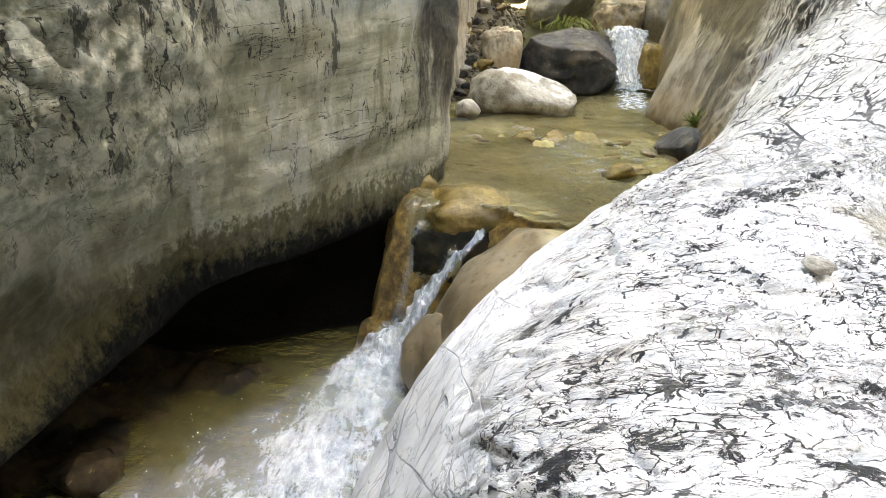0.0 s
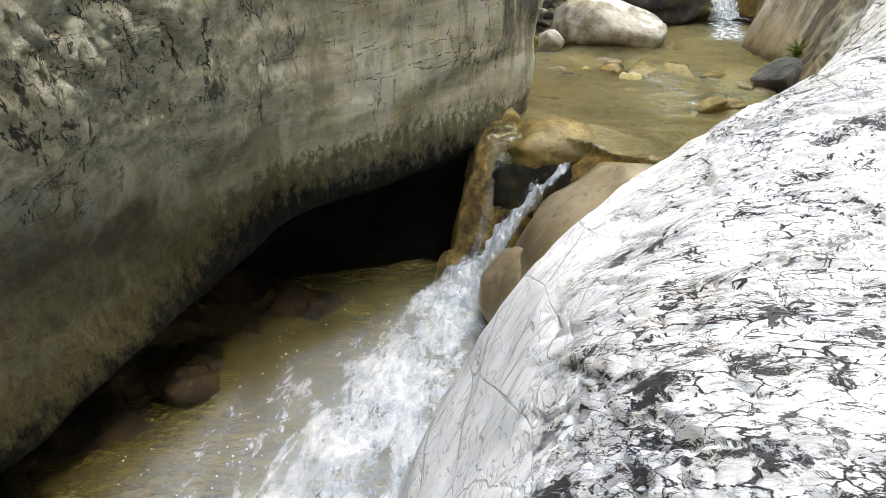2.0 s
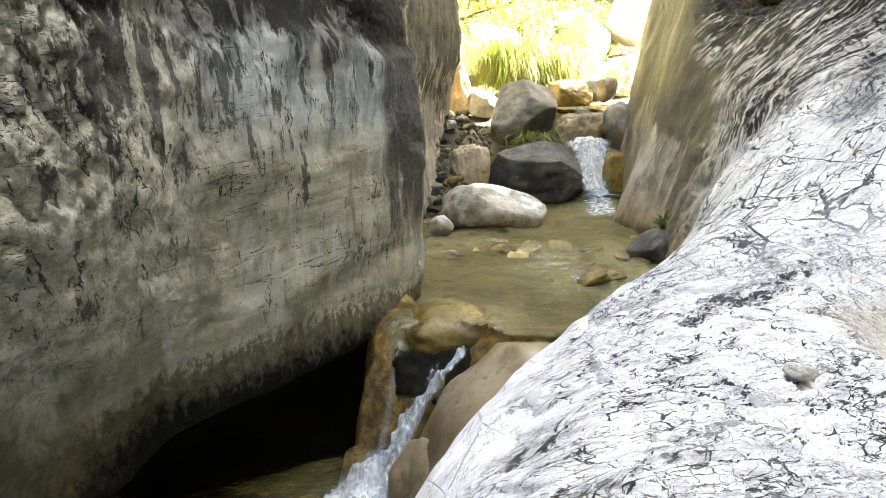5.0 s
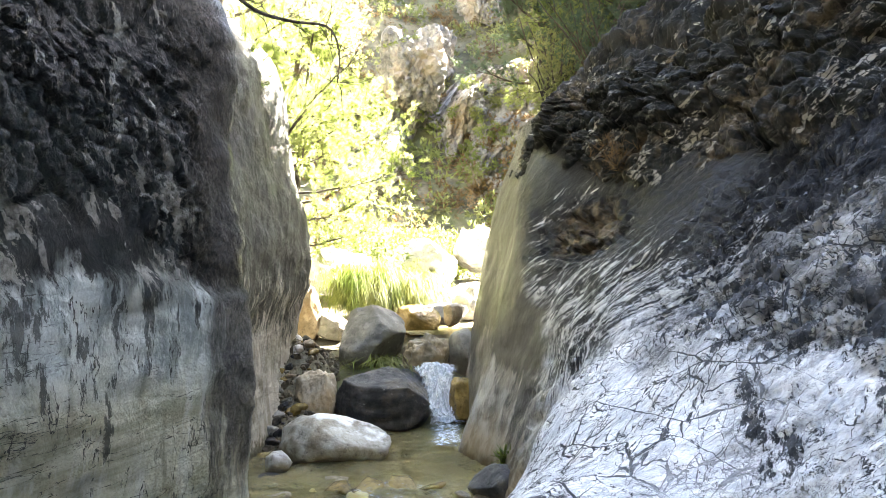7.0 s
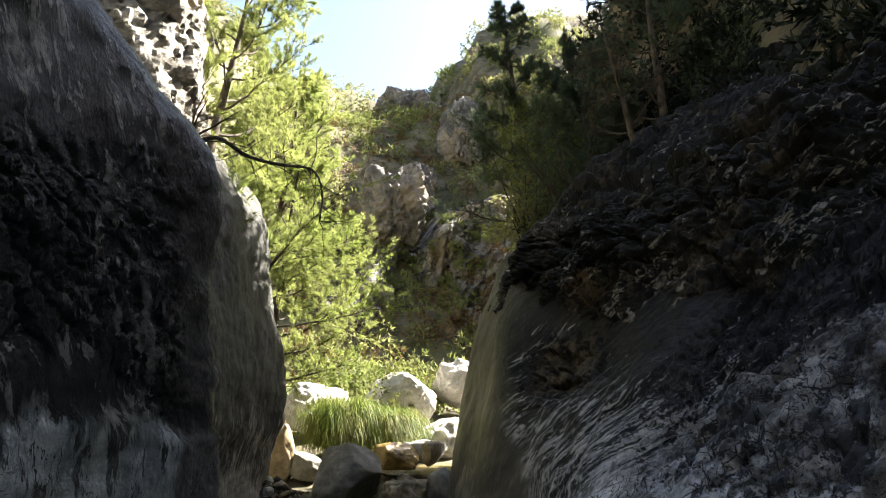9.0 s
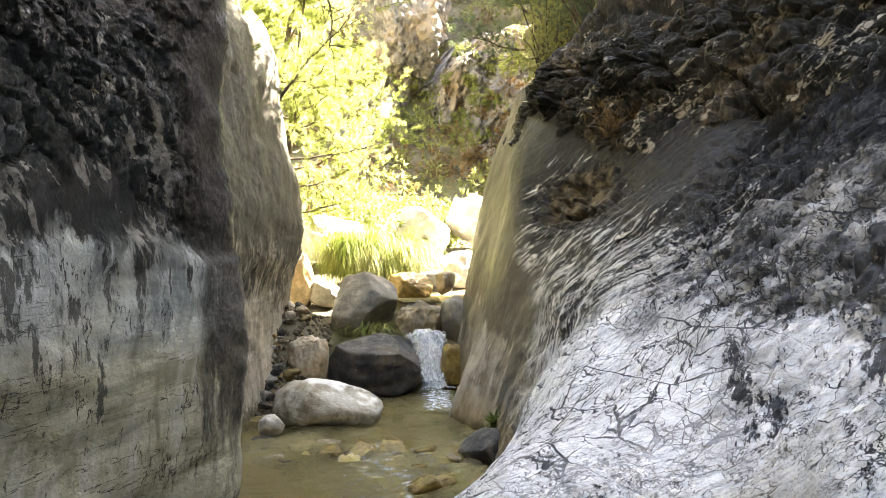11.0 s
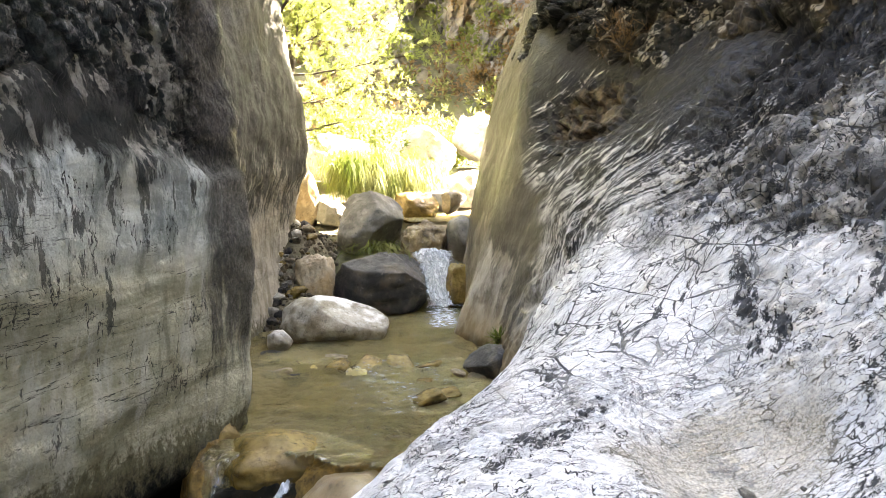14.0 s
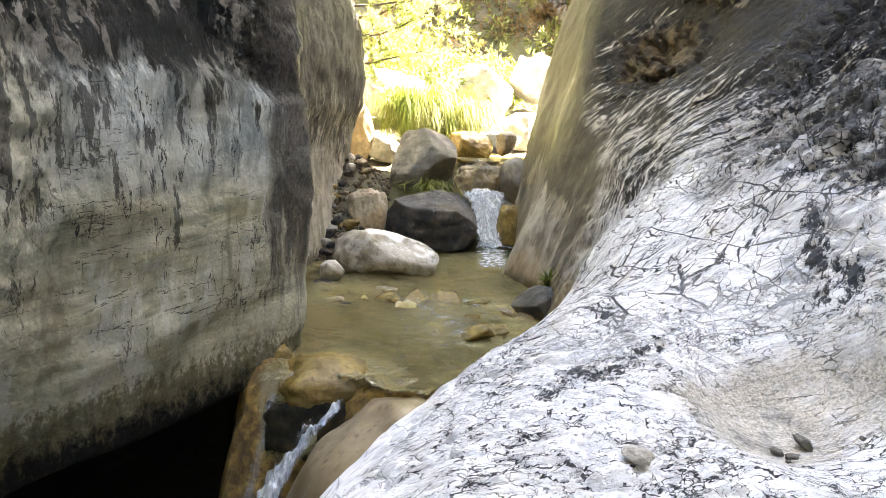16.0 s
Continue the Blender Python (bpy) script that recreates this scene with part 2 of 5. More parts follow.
    h = m.math("ADD", h, m.math("MULTIPLY", both(flk, up), 1.5))
    dk = m.math("MAXIMUM", up, corner)
    return m.end(col, m.mix(dk, (0.62,) * 3, (0.30,) * 3), m.bump(h, 1.0, 0.10), spec=m.mix(wet, m.mix(dk, (0.4,) * 3, (0.36,) * 3), (0.10,) * 3))


def white_marble():
    """White marble: flowing partings, crackle near the viewer, straight fractures on the crown, black fluted skin behind."""
    m = Nodes("cracked_white_marble")
    x, y, z = m.xyz()
    inv = lambda v: m.math("SUBTRACT", 1.0, v)
    both = lambda a, b: m.math("MULTIPLY", a, b)
    shifted = lambda v, n, k: m.math("ADD", v, m.math("MULTIPLY", m.math("SUBTRACT", n, 0.5), k))
    big, tone = m.noise(1.1, 5, 0.62), m.noise(3.2, 8, 0.66)
    A, B, C = (0.87, -0.28, 0.40), (0.27, 0.96, 0.08), (-0.41, 0.04, 0.91)
    # smooth water-worn rim along the stream, crown with straight fractures, broken upper edge
    rim = m.step(shifted(z, m.noise(1.9, 6, 0.62), 0.8), 0.62, 0.40)
    crown = both(m.step(shifted(y, big, 1.6), 3.3, 4.1), m.step(shifted(x, big, 0.8), 1.0, 1.5))
    ragged = both(m.step(shifted(z, m.noise(1.5, 6, 0.62), 1.6), 1.55, 2.3), m.step(y, 6.4, 5.6))
    near = m.step(shifted(y, big, 1.8), 2.7, 1.9)
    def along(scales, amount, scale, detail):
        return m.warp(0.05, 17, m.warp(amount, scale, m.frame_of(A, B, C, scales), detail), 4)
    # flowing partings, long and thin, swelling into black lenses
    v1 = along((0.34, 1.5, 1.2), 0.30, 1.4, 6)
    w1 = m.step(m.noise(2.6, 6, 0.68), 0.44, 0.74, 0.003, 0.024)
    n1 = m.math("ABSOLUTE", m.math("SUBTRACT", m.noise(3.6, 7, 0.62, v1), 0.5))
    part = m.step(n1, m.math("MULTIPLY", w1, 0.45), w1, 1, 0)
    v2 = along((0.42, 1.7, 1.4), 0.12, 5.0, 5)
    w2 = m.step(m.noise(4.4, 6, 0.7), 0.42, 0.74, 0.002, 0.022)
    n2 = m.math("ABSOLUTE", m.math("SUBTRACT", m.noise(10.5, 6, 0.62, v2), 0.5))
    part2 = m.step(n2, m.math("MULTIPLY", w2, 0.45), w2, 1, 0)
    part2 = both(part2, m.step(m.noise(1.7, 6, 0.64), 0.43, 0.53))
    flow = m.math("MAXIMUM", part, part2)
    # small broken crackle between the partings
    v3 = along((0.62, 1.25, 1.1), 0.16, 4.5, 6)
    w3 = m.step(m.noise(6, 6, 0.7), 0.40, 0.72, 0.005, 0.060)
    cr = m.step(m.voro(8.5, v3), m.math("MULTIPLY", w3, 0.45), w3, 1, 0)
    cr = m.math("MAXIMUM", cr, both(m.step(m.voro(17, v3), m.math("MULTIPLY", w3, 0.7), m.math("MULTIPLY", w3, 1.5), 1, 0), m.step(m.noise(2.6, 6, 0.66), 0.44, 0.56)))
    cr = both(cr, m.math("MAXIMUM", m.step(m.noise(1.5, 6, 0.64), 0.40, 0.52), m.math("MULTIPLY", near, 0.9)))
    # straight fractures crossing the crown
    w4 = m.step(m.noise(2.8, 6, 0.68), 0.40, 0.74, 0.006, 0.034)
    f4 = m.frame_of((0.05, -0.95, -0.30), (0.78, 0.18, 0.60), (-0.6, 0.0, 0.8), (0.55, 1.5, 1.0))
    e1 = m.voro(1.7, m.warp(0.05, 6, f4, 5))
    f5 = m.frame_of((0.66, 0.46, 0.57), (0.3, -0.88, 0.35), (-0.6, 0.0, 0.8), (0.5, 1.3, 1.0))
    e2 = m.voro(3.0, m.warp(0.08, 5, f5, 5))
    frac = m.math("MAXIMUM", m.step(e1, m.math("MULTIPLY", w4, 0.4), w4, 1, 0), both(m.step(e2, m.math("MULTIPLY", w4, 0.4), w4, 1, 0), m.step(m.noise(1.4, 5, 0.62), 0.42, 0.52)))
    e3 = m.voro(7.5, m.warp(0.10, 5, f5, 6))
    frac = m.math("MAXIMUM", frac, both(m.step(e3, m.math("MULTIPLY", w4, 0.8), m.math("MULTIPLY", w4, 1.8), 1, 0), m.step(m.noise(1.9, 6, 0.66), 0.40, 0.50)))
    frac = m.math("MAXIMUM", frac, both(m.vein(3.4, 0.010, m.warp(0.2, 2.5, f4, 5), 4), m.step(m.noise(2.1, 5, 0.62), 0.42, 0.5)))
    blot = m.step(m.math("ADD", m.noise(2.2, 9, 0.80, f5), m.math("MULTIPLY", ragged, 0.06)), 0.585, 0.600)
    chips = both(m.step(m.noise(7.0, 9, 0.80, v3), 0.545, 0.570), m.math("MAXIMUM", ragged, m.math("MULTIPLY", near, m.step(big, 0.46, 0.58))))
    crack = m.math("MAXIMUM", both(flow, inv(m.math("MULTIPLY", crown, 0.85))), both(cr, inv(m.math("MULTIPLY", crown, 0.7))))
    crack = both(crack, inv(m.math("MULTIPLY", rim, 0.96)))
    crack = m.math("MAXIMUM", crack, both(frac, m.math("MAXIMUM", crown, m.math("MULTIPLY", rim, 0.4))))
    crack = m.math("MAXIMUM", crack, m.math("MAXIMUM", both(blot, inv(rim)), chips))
    # colour of the stone itself
    col = m.mix(m.step(tone, 0.34, 0.66), (0.68, 0.675, 0.655), (0.87, 0.86, 0.84))
    col = m.mix(both(m.step(m.noise(10, 8, 0.74, v2), 0.47, 0.62, 0, 0.6), inv(m.math("MULTIPLY", rim, 0.8))), col, (0.36, 0.36, 0.36))
    col = m.mix(m.step(m.noise(1.3, 5), 0.54, 0.70, 0, 0.4), col, (0.58, 0.61, 0.65))
    # water-worn rim, whitened in colour to hold the bright light on it
    col = m.mix(m.math("MULTIPLY", rim, 0.9), col, m.mix(tone, (0.82, 0.815, 0.80), (0.90, 0.895, 0.88)))
    col = m.mix(m.step(m.noise(2.3, 6, 0.6), 0.60, 0.74, 0, 0.45), col, (0.54, 0.47, 0.35))
    col = m.mix(both(ragged, m.step(tone, 0.36, 0.56, 0.35, 0.92)), col, (0.10, 0.098, 0.092))
    # grit in the pothole, spread over the shelf round it
    px, py = m.math("SUBTRACT", x, 2.06), m.math("SUBTRACT", y, 3.05)
    r2 = m.math("ADD", m.math("MULTIPLY", both(px, px), 1.6), m.math("MULTIPLY", both(py, py), 4.2))
    r2 = shifted(r2, m.noise(4, 8, 0.72), 1.5)
    grit = m.step(r2, 0.80, 0.12, 0, 0.85)
    sand = m.mix(m.step(m.noise(60, 5, 0.75), 0.4, 0.6), (0.25, 0.225, 0.175), (0.58, 0.53, 0.43))
    sand = m.mix(m.step(r2, 0.12, -0.16, 0, 0.8), sand, (0.085, 0.08, 0.07))
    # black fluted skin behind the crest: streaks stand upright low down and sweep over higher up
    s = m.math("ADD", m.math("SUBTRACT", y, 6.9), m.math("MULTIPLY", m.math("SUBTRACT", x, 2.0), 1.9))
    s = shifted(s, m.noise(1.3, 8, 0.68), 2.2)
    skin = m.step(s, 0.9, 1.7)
    bend = m.warp(0.4, 0.8, None, 3)
    def flutes(a, b, scale):
        c = Vector(a).cross(Vector(b))
        v = m.t.nodes.new("ShaderNodeCombineXYZ")
        for k, (axis, f) in enumerate(((a, 0.24), (b, 3.0), (tuple(c), 3.0))):
            d = m.vmath("DOT_PRODUCT", bend, tuple(q * f for q in axis))
            m.t.links.new(d.node.outputs["Value"], v.inputs[k])
        return m.noise(scale, 7, 0.64, m.warp(0.14, 2.2, v.outputs[0], 4))
    hiz = m.step(shifted(z, big, 1.0), 1.5, 2.3)
    ups = flutes((0.41, 0.30, 0.86), (0.80, -0.58, -0.16), 5.6)
    ovs = flutes((0.42, -0.75, 0.52), (0.86, 0.50, 0.03), 6.2)
    st = m.math("ADD", both(ups, inv(hiz)), both(ovs, hiz))
    hi = m.math("ADD", m.math("MULTIPLY", m.math("SUBTRACT", z, 1.9), 0.050), m.math("MULTIPLY", m.math("SUBTRACT", m.noise(0.8, 6, 0.62), 0.5), 0.34))
    hi = m.math("ADD", hi, m.step(shifted(z, big, 1.2), 2.3, 3.3, 0, 0.085))
    lit = m.math("SUBTRACT", st, hi)
    # pale streaks: light stone and its gloss, both put into the colour
    stk = m.step(lit, 0.452, 0.478)
    stk = both(stk, m.step(m.noise(7, 7, 0.72, bend), 0.40, 0.46, 0.35, 1.0))
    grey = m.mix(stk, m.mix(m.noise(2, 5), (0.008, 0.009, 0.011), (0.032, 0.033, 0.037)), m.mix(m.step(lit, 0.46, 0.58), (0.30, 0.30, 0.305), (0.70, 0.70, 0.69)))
    # bare tan rock low down by the stream, dark above
    low = both(m.step(m.math("ADD", m.math("MULTIPLY", m.math("SUBTRACT", y, 7.6), -0.90), m.math("ADD", z, m.math("MULTIPLY", m.noise(1.5, 6, 0.62), 2.2))), 2.5, 1.7), m.step(y, 6.4, 7.4))
    col_t = m.mix(m.step(m.noise(2.2, 8, 0.66, m.scaled((1.4, 1.4, 0.5))), 0.40, 0.62), (0.15, 0.138, 0.115), (0.36, 0.345, 0.31))
    col_t = m.mix(m.step(m.noise(14, 9, 0.75, m.scaled((1.3, 1.3, 0.6))), 0.55, 0.62, 0, 0.5), col_t, (0.05, 0.045, 0.035))
    blk = m.noise(1.2, 8, 0.66, m.warp(0.3, 1.5, m.scaled((1.3, 1.3, 0.45)), 4))
    col_t = m.mix(m.step(m.math("ADD", blk, m.step(z, 0.8, 2.4, -0.03, 0.18)), 0.47, 0.54, 0, 0.9), col_t, (0.036, 0.035, 0.034))
    col_t = m.mix(m.step(shifted(z, blk, 1.0), 0.75, 0.15, 0, 0.6), col_t, (0.24, 0.175, 0.085))
    # cracks: crevice shadow and dark lichen together, put into the colour
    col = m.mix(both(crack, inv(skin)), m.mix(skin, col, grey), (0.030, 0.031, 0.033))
    col = m.mix(grit, col, sand)
    col = m.mix(low, col, col_t)
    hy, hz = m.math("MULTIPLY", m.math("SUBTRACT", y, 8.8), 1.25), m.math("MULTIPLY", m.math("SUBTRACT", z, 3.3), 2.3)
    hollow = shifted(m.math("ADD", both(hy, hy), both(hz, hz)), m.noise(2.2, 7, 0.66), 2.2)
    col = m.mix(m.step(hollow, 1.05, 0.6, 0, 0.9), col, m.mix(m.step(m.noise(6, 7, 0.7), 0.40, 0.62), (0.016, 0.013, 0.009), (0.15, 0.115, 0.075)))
    damp = m.step(m.math("ADD", z, m.math("MULTIPLY", m.noise(6, 5), 0.3)), 0.34, 0.14)
    col = m.mix(both(damp, m.step(y, 4.6, 5.6)), col, (0.085, 0.062, 0.028))
    h = m.math("ADD", m.math("MULTIPLY", both(m.noise(13, 8, 0.7, v2), inv(m.math("MULTIPLY", rim, 0.85))), 0.6), m.math("MULTIPLY", both(crack, both(inv(low), inv(grit))), -0.8))
    h = m.math("ADD", h, both(st, m.math("MULTIPLY", both(skin, inv(low)), 2.2)))
    return m.end(col, m.mix(skin, (0.58,) * 3, (0.34,) * 3), m.bump(h, 1.0, 0.035), spec=m.mix(skin, (0.4,) * 3, (0.18,) * 3))


def cliff_stone():
    """Black weathered skin with pale streaks along the dip, and brown bare hollows."""
    m = Nodes("weathered_black_cliff_rock")
    x, y, z = m.xyz()
    both = lambda a, b: m.math("MULTIPLY", a, b)
    v2 = m.warp(0.3, 1.3, m.frame_of((0.42, -0.75, 0.52), (0.86, 0.50, 0.0), (-0.29, 0.48, 0.83), (0.4, 2.2, 2.2)), 5)
    base = m.mix(m.step(m.noise(2.5, 9, 0.70), 0.40, 0.62), (0.003, 0.0036, 0.0038), (0.017, 0.0195, 0.019))
    base = m.mix(m.step(m.noise(0.7, 5, 0.6), 0.50, 0.64, 0, 0.6), base, (0.032, 0.031, 0.031))
    brown = m.mix(m.step(m.noise(6, 8, 0.72), 0.42, 0.6), (0.014, 0.012, 0.009), (0.085, 0.07, 0.052))
    col = m.mix(m.step(m.noise(0.75, 6, 0.64), 0.55, 0.63), base, brown)
    lift = m.step(z, 3.0, 6.5, 0.03, -0.035)
    chip = both(m.step(m.math("ADD", m.noise(4.4, 8, 0.68, v2), lift), 0.555, 0.575), m.step(m.noise(0.9, 6, 0.64), 0.42, 0.56))
    chip = both(chip, m.step(m.voro(7, v2), 0.02, 0.07))
    col = m.mix(chip, col, m.mix(m.noise(5, 4), (0.16, 0.155, 0.145), (0.50, 0.49, 0.46)))
    h = m.math("ADD", m.math("MULTIPLY", m.noise(5, 9, 0.70, v2), 0.9), m.math("MULTIPLY", m.noise(24, 8, 0.74), 0.5))
    return m.end(col, 0.5, m.bump(h, 1.0, 0.08), spec=0.15)


def rough_rock(name, lo, hi, stain, scale=2.0, rough=0.85, bump=0.05, fleck=None, spec=0.35):
    m = Nodes(name)
    n1, n2 = m.noise(scale, 8, 0.64, m.warp(0.3 / scale, scale)), m.noise(scale * 6, 7, 0.72)
    col = m.mix(m.step(n1, 0.36, 0.66), lo, hi)
    col = m.mix(m.step(n2, 0.5, 0.7, 0, 0.75), col, tuple(c * 0.4 for c in lo))
    col = m.mix(m.step(m.noise(scale * 0.45, 6, 0.64), 0.5, 0.64, 0, 0.75), col, stain)
    if fleck:
        col = m.mix(m.math("MULTIPLY", m.step(m.noise(scale * 4, 8, 0.72), 0.60, 0.66), m.step(m.noise(scale * 0.6, 4), 0.42, 0.6)), col, fleck)
    h = m.math("ADD", m.math("MULTIPLY", n1, 0.6), m.math("MULTIPLY", m.noise(scale * 14, 7, 0.74), 0.4))
    return m.end(col, rough, m.bump(h, 0.9, bump), spec=spec)


def leaf_matter(name, a, b, scale=0.8, trans=0.35):
    m = Nodes(name)
    g = m.t.nodes.new("ShaderNodeNewGeometry").outputs["Random Per Island"]
    col = m.mix(m.step(m.noise(scale, 3), 0.35, 0.65), a, b)
    col = m.mix(m.math("MULTIPLY", g, 0.5), col, tuple(c * 0.5 for c in a))
    m.end(col, 0.6, spec=0.3)
    tr = m.make("ShaderNodeBsdfTranslucent", Color=col)
    mx = m.make("ShaderNodeMixShader", Fac=trans)
    m.t.links.new(m.bsdf.outputs[0], mx.inputs[1])
    m.t.links.new(tr.outputs[0], mx.inputs[2])
    m.t.links.new(mx.outputs[0], m.t.nodes["Material Output"].inputs[0])
    return m.mat


def water_matter(name, tint, body, cloud, scale, swell):
    """Clear or turbid water: a tinted see-through body, some scattering silt, and a glossy rippled skin."""
    m = Nodes(name)
    v = m.warp(0.25, scale * 0.25, m.scaled((0.75, 1.25, 1.0)), 4)
    rip = m.noise(scale, 3, 0.55, v)
    rip2 = m.noise(scale * 3.1, 3, 0.6, v)
    calm = m.step(m.noise(0.9, 4, 0.6), 0.36, 0.60, 0.35, 1.0)
    h = m.math("MULTIPLY", m.math("ADD", rip, m.math("MULTIPLY", rip2, 0.42)), calm)
    nrm = m.bump(h, 1.0, swell)
    see = m.make("ShaderNodeBsdfTransparent", Color=tint)
    silt = m.make("ShaderNodeBsdfDiffuse", Color=m.mix(m.noise(0.9, 3), body, tuple(c * 0.7 for c in body)), Normal=nrm)
    m1 = m.make("ShaderNodeMixShader", Fac=cloud)
    m.t.links.new(see.outputs[0], m1.inputs[1])
    m.t.links.new(silt.outputs[0], m1.inputs[2])
    gl = m.make("ShaderNodeBsdfGlossy", Roughness=0.05, Normal=nrm)
    fr = m.make("ShaderNodeFresnel", IOR=1.33, Normal=nrm)
    m2 = m.make("ShaderNodeMixShader", Fac=fr.outputs[0])
    m.t.links.new(m1.outputs[0], m2.inputs[1])
    m.t.links.new(gl.outputs[0], m2.inputs[2])
    m.t.links.new(m2.outputs[0], m.t.nodes["Material Output"].inputs[0])
    return m.mat


def foam_matter(name, scale, stretch, sharp, relief, lace=0.0):
    """Torn white water: a soft veil of strands, with a lace of bubbles where it thins out."""
    m = Nodes(name)
    dens = m.make("ShaderNodeAttribute")
    dens.attribute_name = "froth"
    v = m.warp(0.45, 2.2, m.scaled(stretch), 5)
    n = m.noise(scale, 8, 0.66, v)
    n2 = m.noise(scale * 6, 5, 0.7, v)
    col = m.mix(m.step(n, 0.32, 0.62), (0.60, 0.68, 0.75), (0.88, 0.91, 0.94))
    m.end(col, 0.45, m.bump(m.math("ADD", n, m.math("MULTIPLY", n2, 0.6)), relief, 0.05))
    see = m.make("ShaderNodeBsdfTransparent", Color=(0.97, 0.975, 0.96))
    fine = m.math("ADD", m.math("MULTIPLY", n, 0.72), m.math("MULTIPLY", n2, 0.28))
    t = m.math("ADD", fine, m.math("SUBTRACT", m.math("MULTIPLY", dens.outputs["Fac"], 0.75), 0.5))
    if lace:
        cell = m.voro(13.0, m.warp(0.2, 4, None, 5))
        t = m.math("ADD", t, m.math("MULTIPLY", m.step(cell, 0.07, 0.0), m.math("MULTIPLY", dens.outputs["Fac"], lace)))
    mx = m.make("ShaderNodeMixShader", Fac=m.step(t, 0.5 - sharp, 0.5 + sharp))
    m.t.links.new(see.outputs[0], mx.inputs[1])
    m.t.links.new(m.bsdf.outputs[0], mx.inputs[2])
    m.t.links.new(mx.outputs[0], m.t.nodes["Material Output"].inputs[0])
    return m.mat


def capped_stone():
    """A tan boulder, white on its crown and dark brown at its foot."""
    m = Nodes("white_crowned_boulder_stone")
    x, y, z = m.xyz()
    n = m.noise(2.2, 7, 0.62)
    col = m.mix(m.step(m.noise(3.5, 8, 0.68), 0.38, 0.62), (0.22, 0.185, 0.125), (0.42, 0.39, 0.32))
    col = m.mix(m.step(m.noise(11, 8, 0.72), 0.54, 0.62, 0, 0.6), col, (0.10, 0.085, 0.055))
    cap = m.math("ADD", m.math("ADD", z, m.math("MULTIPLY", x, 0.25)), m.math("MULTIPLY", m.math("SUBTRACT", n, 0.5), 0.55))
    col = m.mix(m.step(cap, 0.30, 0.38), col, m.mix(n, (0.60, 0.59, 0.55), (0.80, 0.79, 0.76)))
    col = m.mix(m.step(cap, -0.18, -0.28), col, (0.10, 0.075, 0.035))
    return m.end(col, 0.5, m.bump(m.noise(18, 8, 0.72), 0.8, 0.03))


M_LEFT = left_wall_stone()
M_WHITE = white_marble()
M_CLIFF = cliff_stone()
M_CAP = capped_stone()
M_BROWN = rough_rock("weathered_brown_rock", (0.009, 0.0085, 0.008), (0.048, 0.043, 0.039), (0.034, 0.024, 0.014), 1.6, 0.6, 0.09, (0.20, 0.18, 0.15))
M_TAN = rough_rock("tan_water_worn_rock", (0.15, 0.115, 0.065), (0.42, 0.345, 0.235), (0.19, 0.125, 0.05), 2.6, 0.4, 0.04, (0.46, 0.42, 0.34))
M_OCHRE = rough_rock("wet_ochre_rock", (0.14, 0.095, 0.025), (0.30, 0.215, 0.075), (0.06, 0.042, 0.014), 2.2, 0.22, 0.03)
M_PALE = rough_rock("pale_boulder_limestone", (0.36, 0.33, 0.27), (0.66, 0.64, 0.58), (0.26, 0.21, 0.13), 2.2, 0.55, 0.02)
M_DARK = rough_rock("dark_wet_boulder_stone", (0.025, 0.025, 0.026), (0.10, 0.096, 0.09), (0.115, 0.09, 0.055), 3.2, 0.5, 0.07, (0.26, 0.25, 0.22))
M_GREY = rough_rock("grey_boulder_stone", (0.12, 0.115, 0.095), (0.30, 0.285, 0.25), (0.13, 0.125, 0.09), 2.0, 0.8, 0.04, (0.36, 0.35, 0.31))
M_SUNNY = rough_rock("sunlit_limestone", (0.44, 0.42, 0.38), (0.74, 0.72, 0.68), (0.33, 0.29, 0.23), 2.6, 0.8, 0.08)
M_UPPER = rough_rock("pale_upper_cliff_rock", (0.18, 0.165, 0.14), (0.46, 0.44, 0.40), (0.30, 0.24, 0.16), 1.6, 0.85, 0.12)
M_CRAG = rough_rock("grey_crag_rock", (0.10, 0.097, 0.098), (0.38, 0.365, 0.35), (0.24, 0.19, 0.14), 0.7, 0.9, 0.3)
M_HILL = rough_rock("dry_scrub_ground", (0.06, 0.055, 0.03), (0.20, 0.175, 0.12), (0.10, 0.11, 0.04), 0.5, 0.95, 0.2)


def bed_matter():
    m = Nodes("cobble_stream_bed")
    w = m.warp(0.12, 4)
    hue = m.make("ShaderNodeSeparateColor", Color=m.voro(6.0, w, "F1", "Color")).outputs[0]
    col = m.mix(m.math("MULTIPLY", hue, 0.6), (0.40, 0.29, 0.10), (0.66, 0.55, 0.30))
    col = m.mix(m.step(m.noise(1.4, 5), 0.46, 0.62, 0, 0.8), col, (0.46, 0.40, 0.13))
    col = m.mix(m.step(m.noise(9, 7, 0.7), 0.52, 0.68, 0, 0.6), col, (0.17, 0.115, 0.04))
    return m.end(col, 0.45, m.bump(m.noise(22, 7, 0.7), 0.8, 0.03))


M_COBBLE = bed_matter()
# black fill for the chute's pit, shade and algae in one colour
M_PIT = rough_rock("black_pit_fill", (0.008, 0.008, 0.006), (0.03, 0.026, 0.014), (0.05, 0.038, 0.014), 5, 0.6, 0.04, None, 0.2)
M_BUFF = rough_rock("buff_stained_boulder_stone", (0.26, 0.20, 0.12), (0.52, 0.44, 0.32), (0.30, 0.19, 0.075), 1.6, 0.45, 0.025, None, 0.4)
M_RAMP = rough_rock("mossy_ochre_ramp_rock", (0.075, 0.045, 0.012), (0.36, 0.235, 0.07), (0.035, 0.022, 0.008), 5.5, 0.35, 0.05, (0.50, 0.37, 0.15))
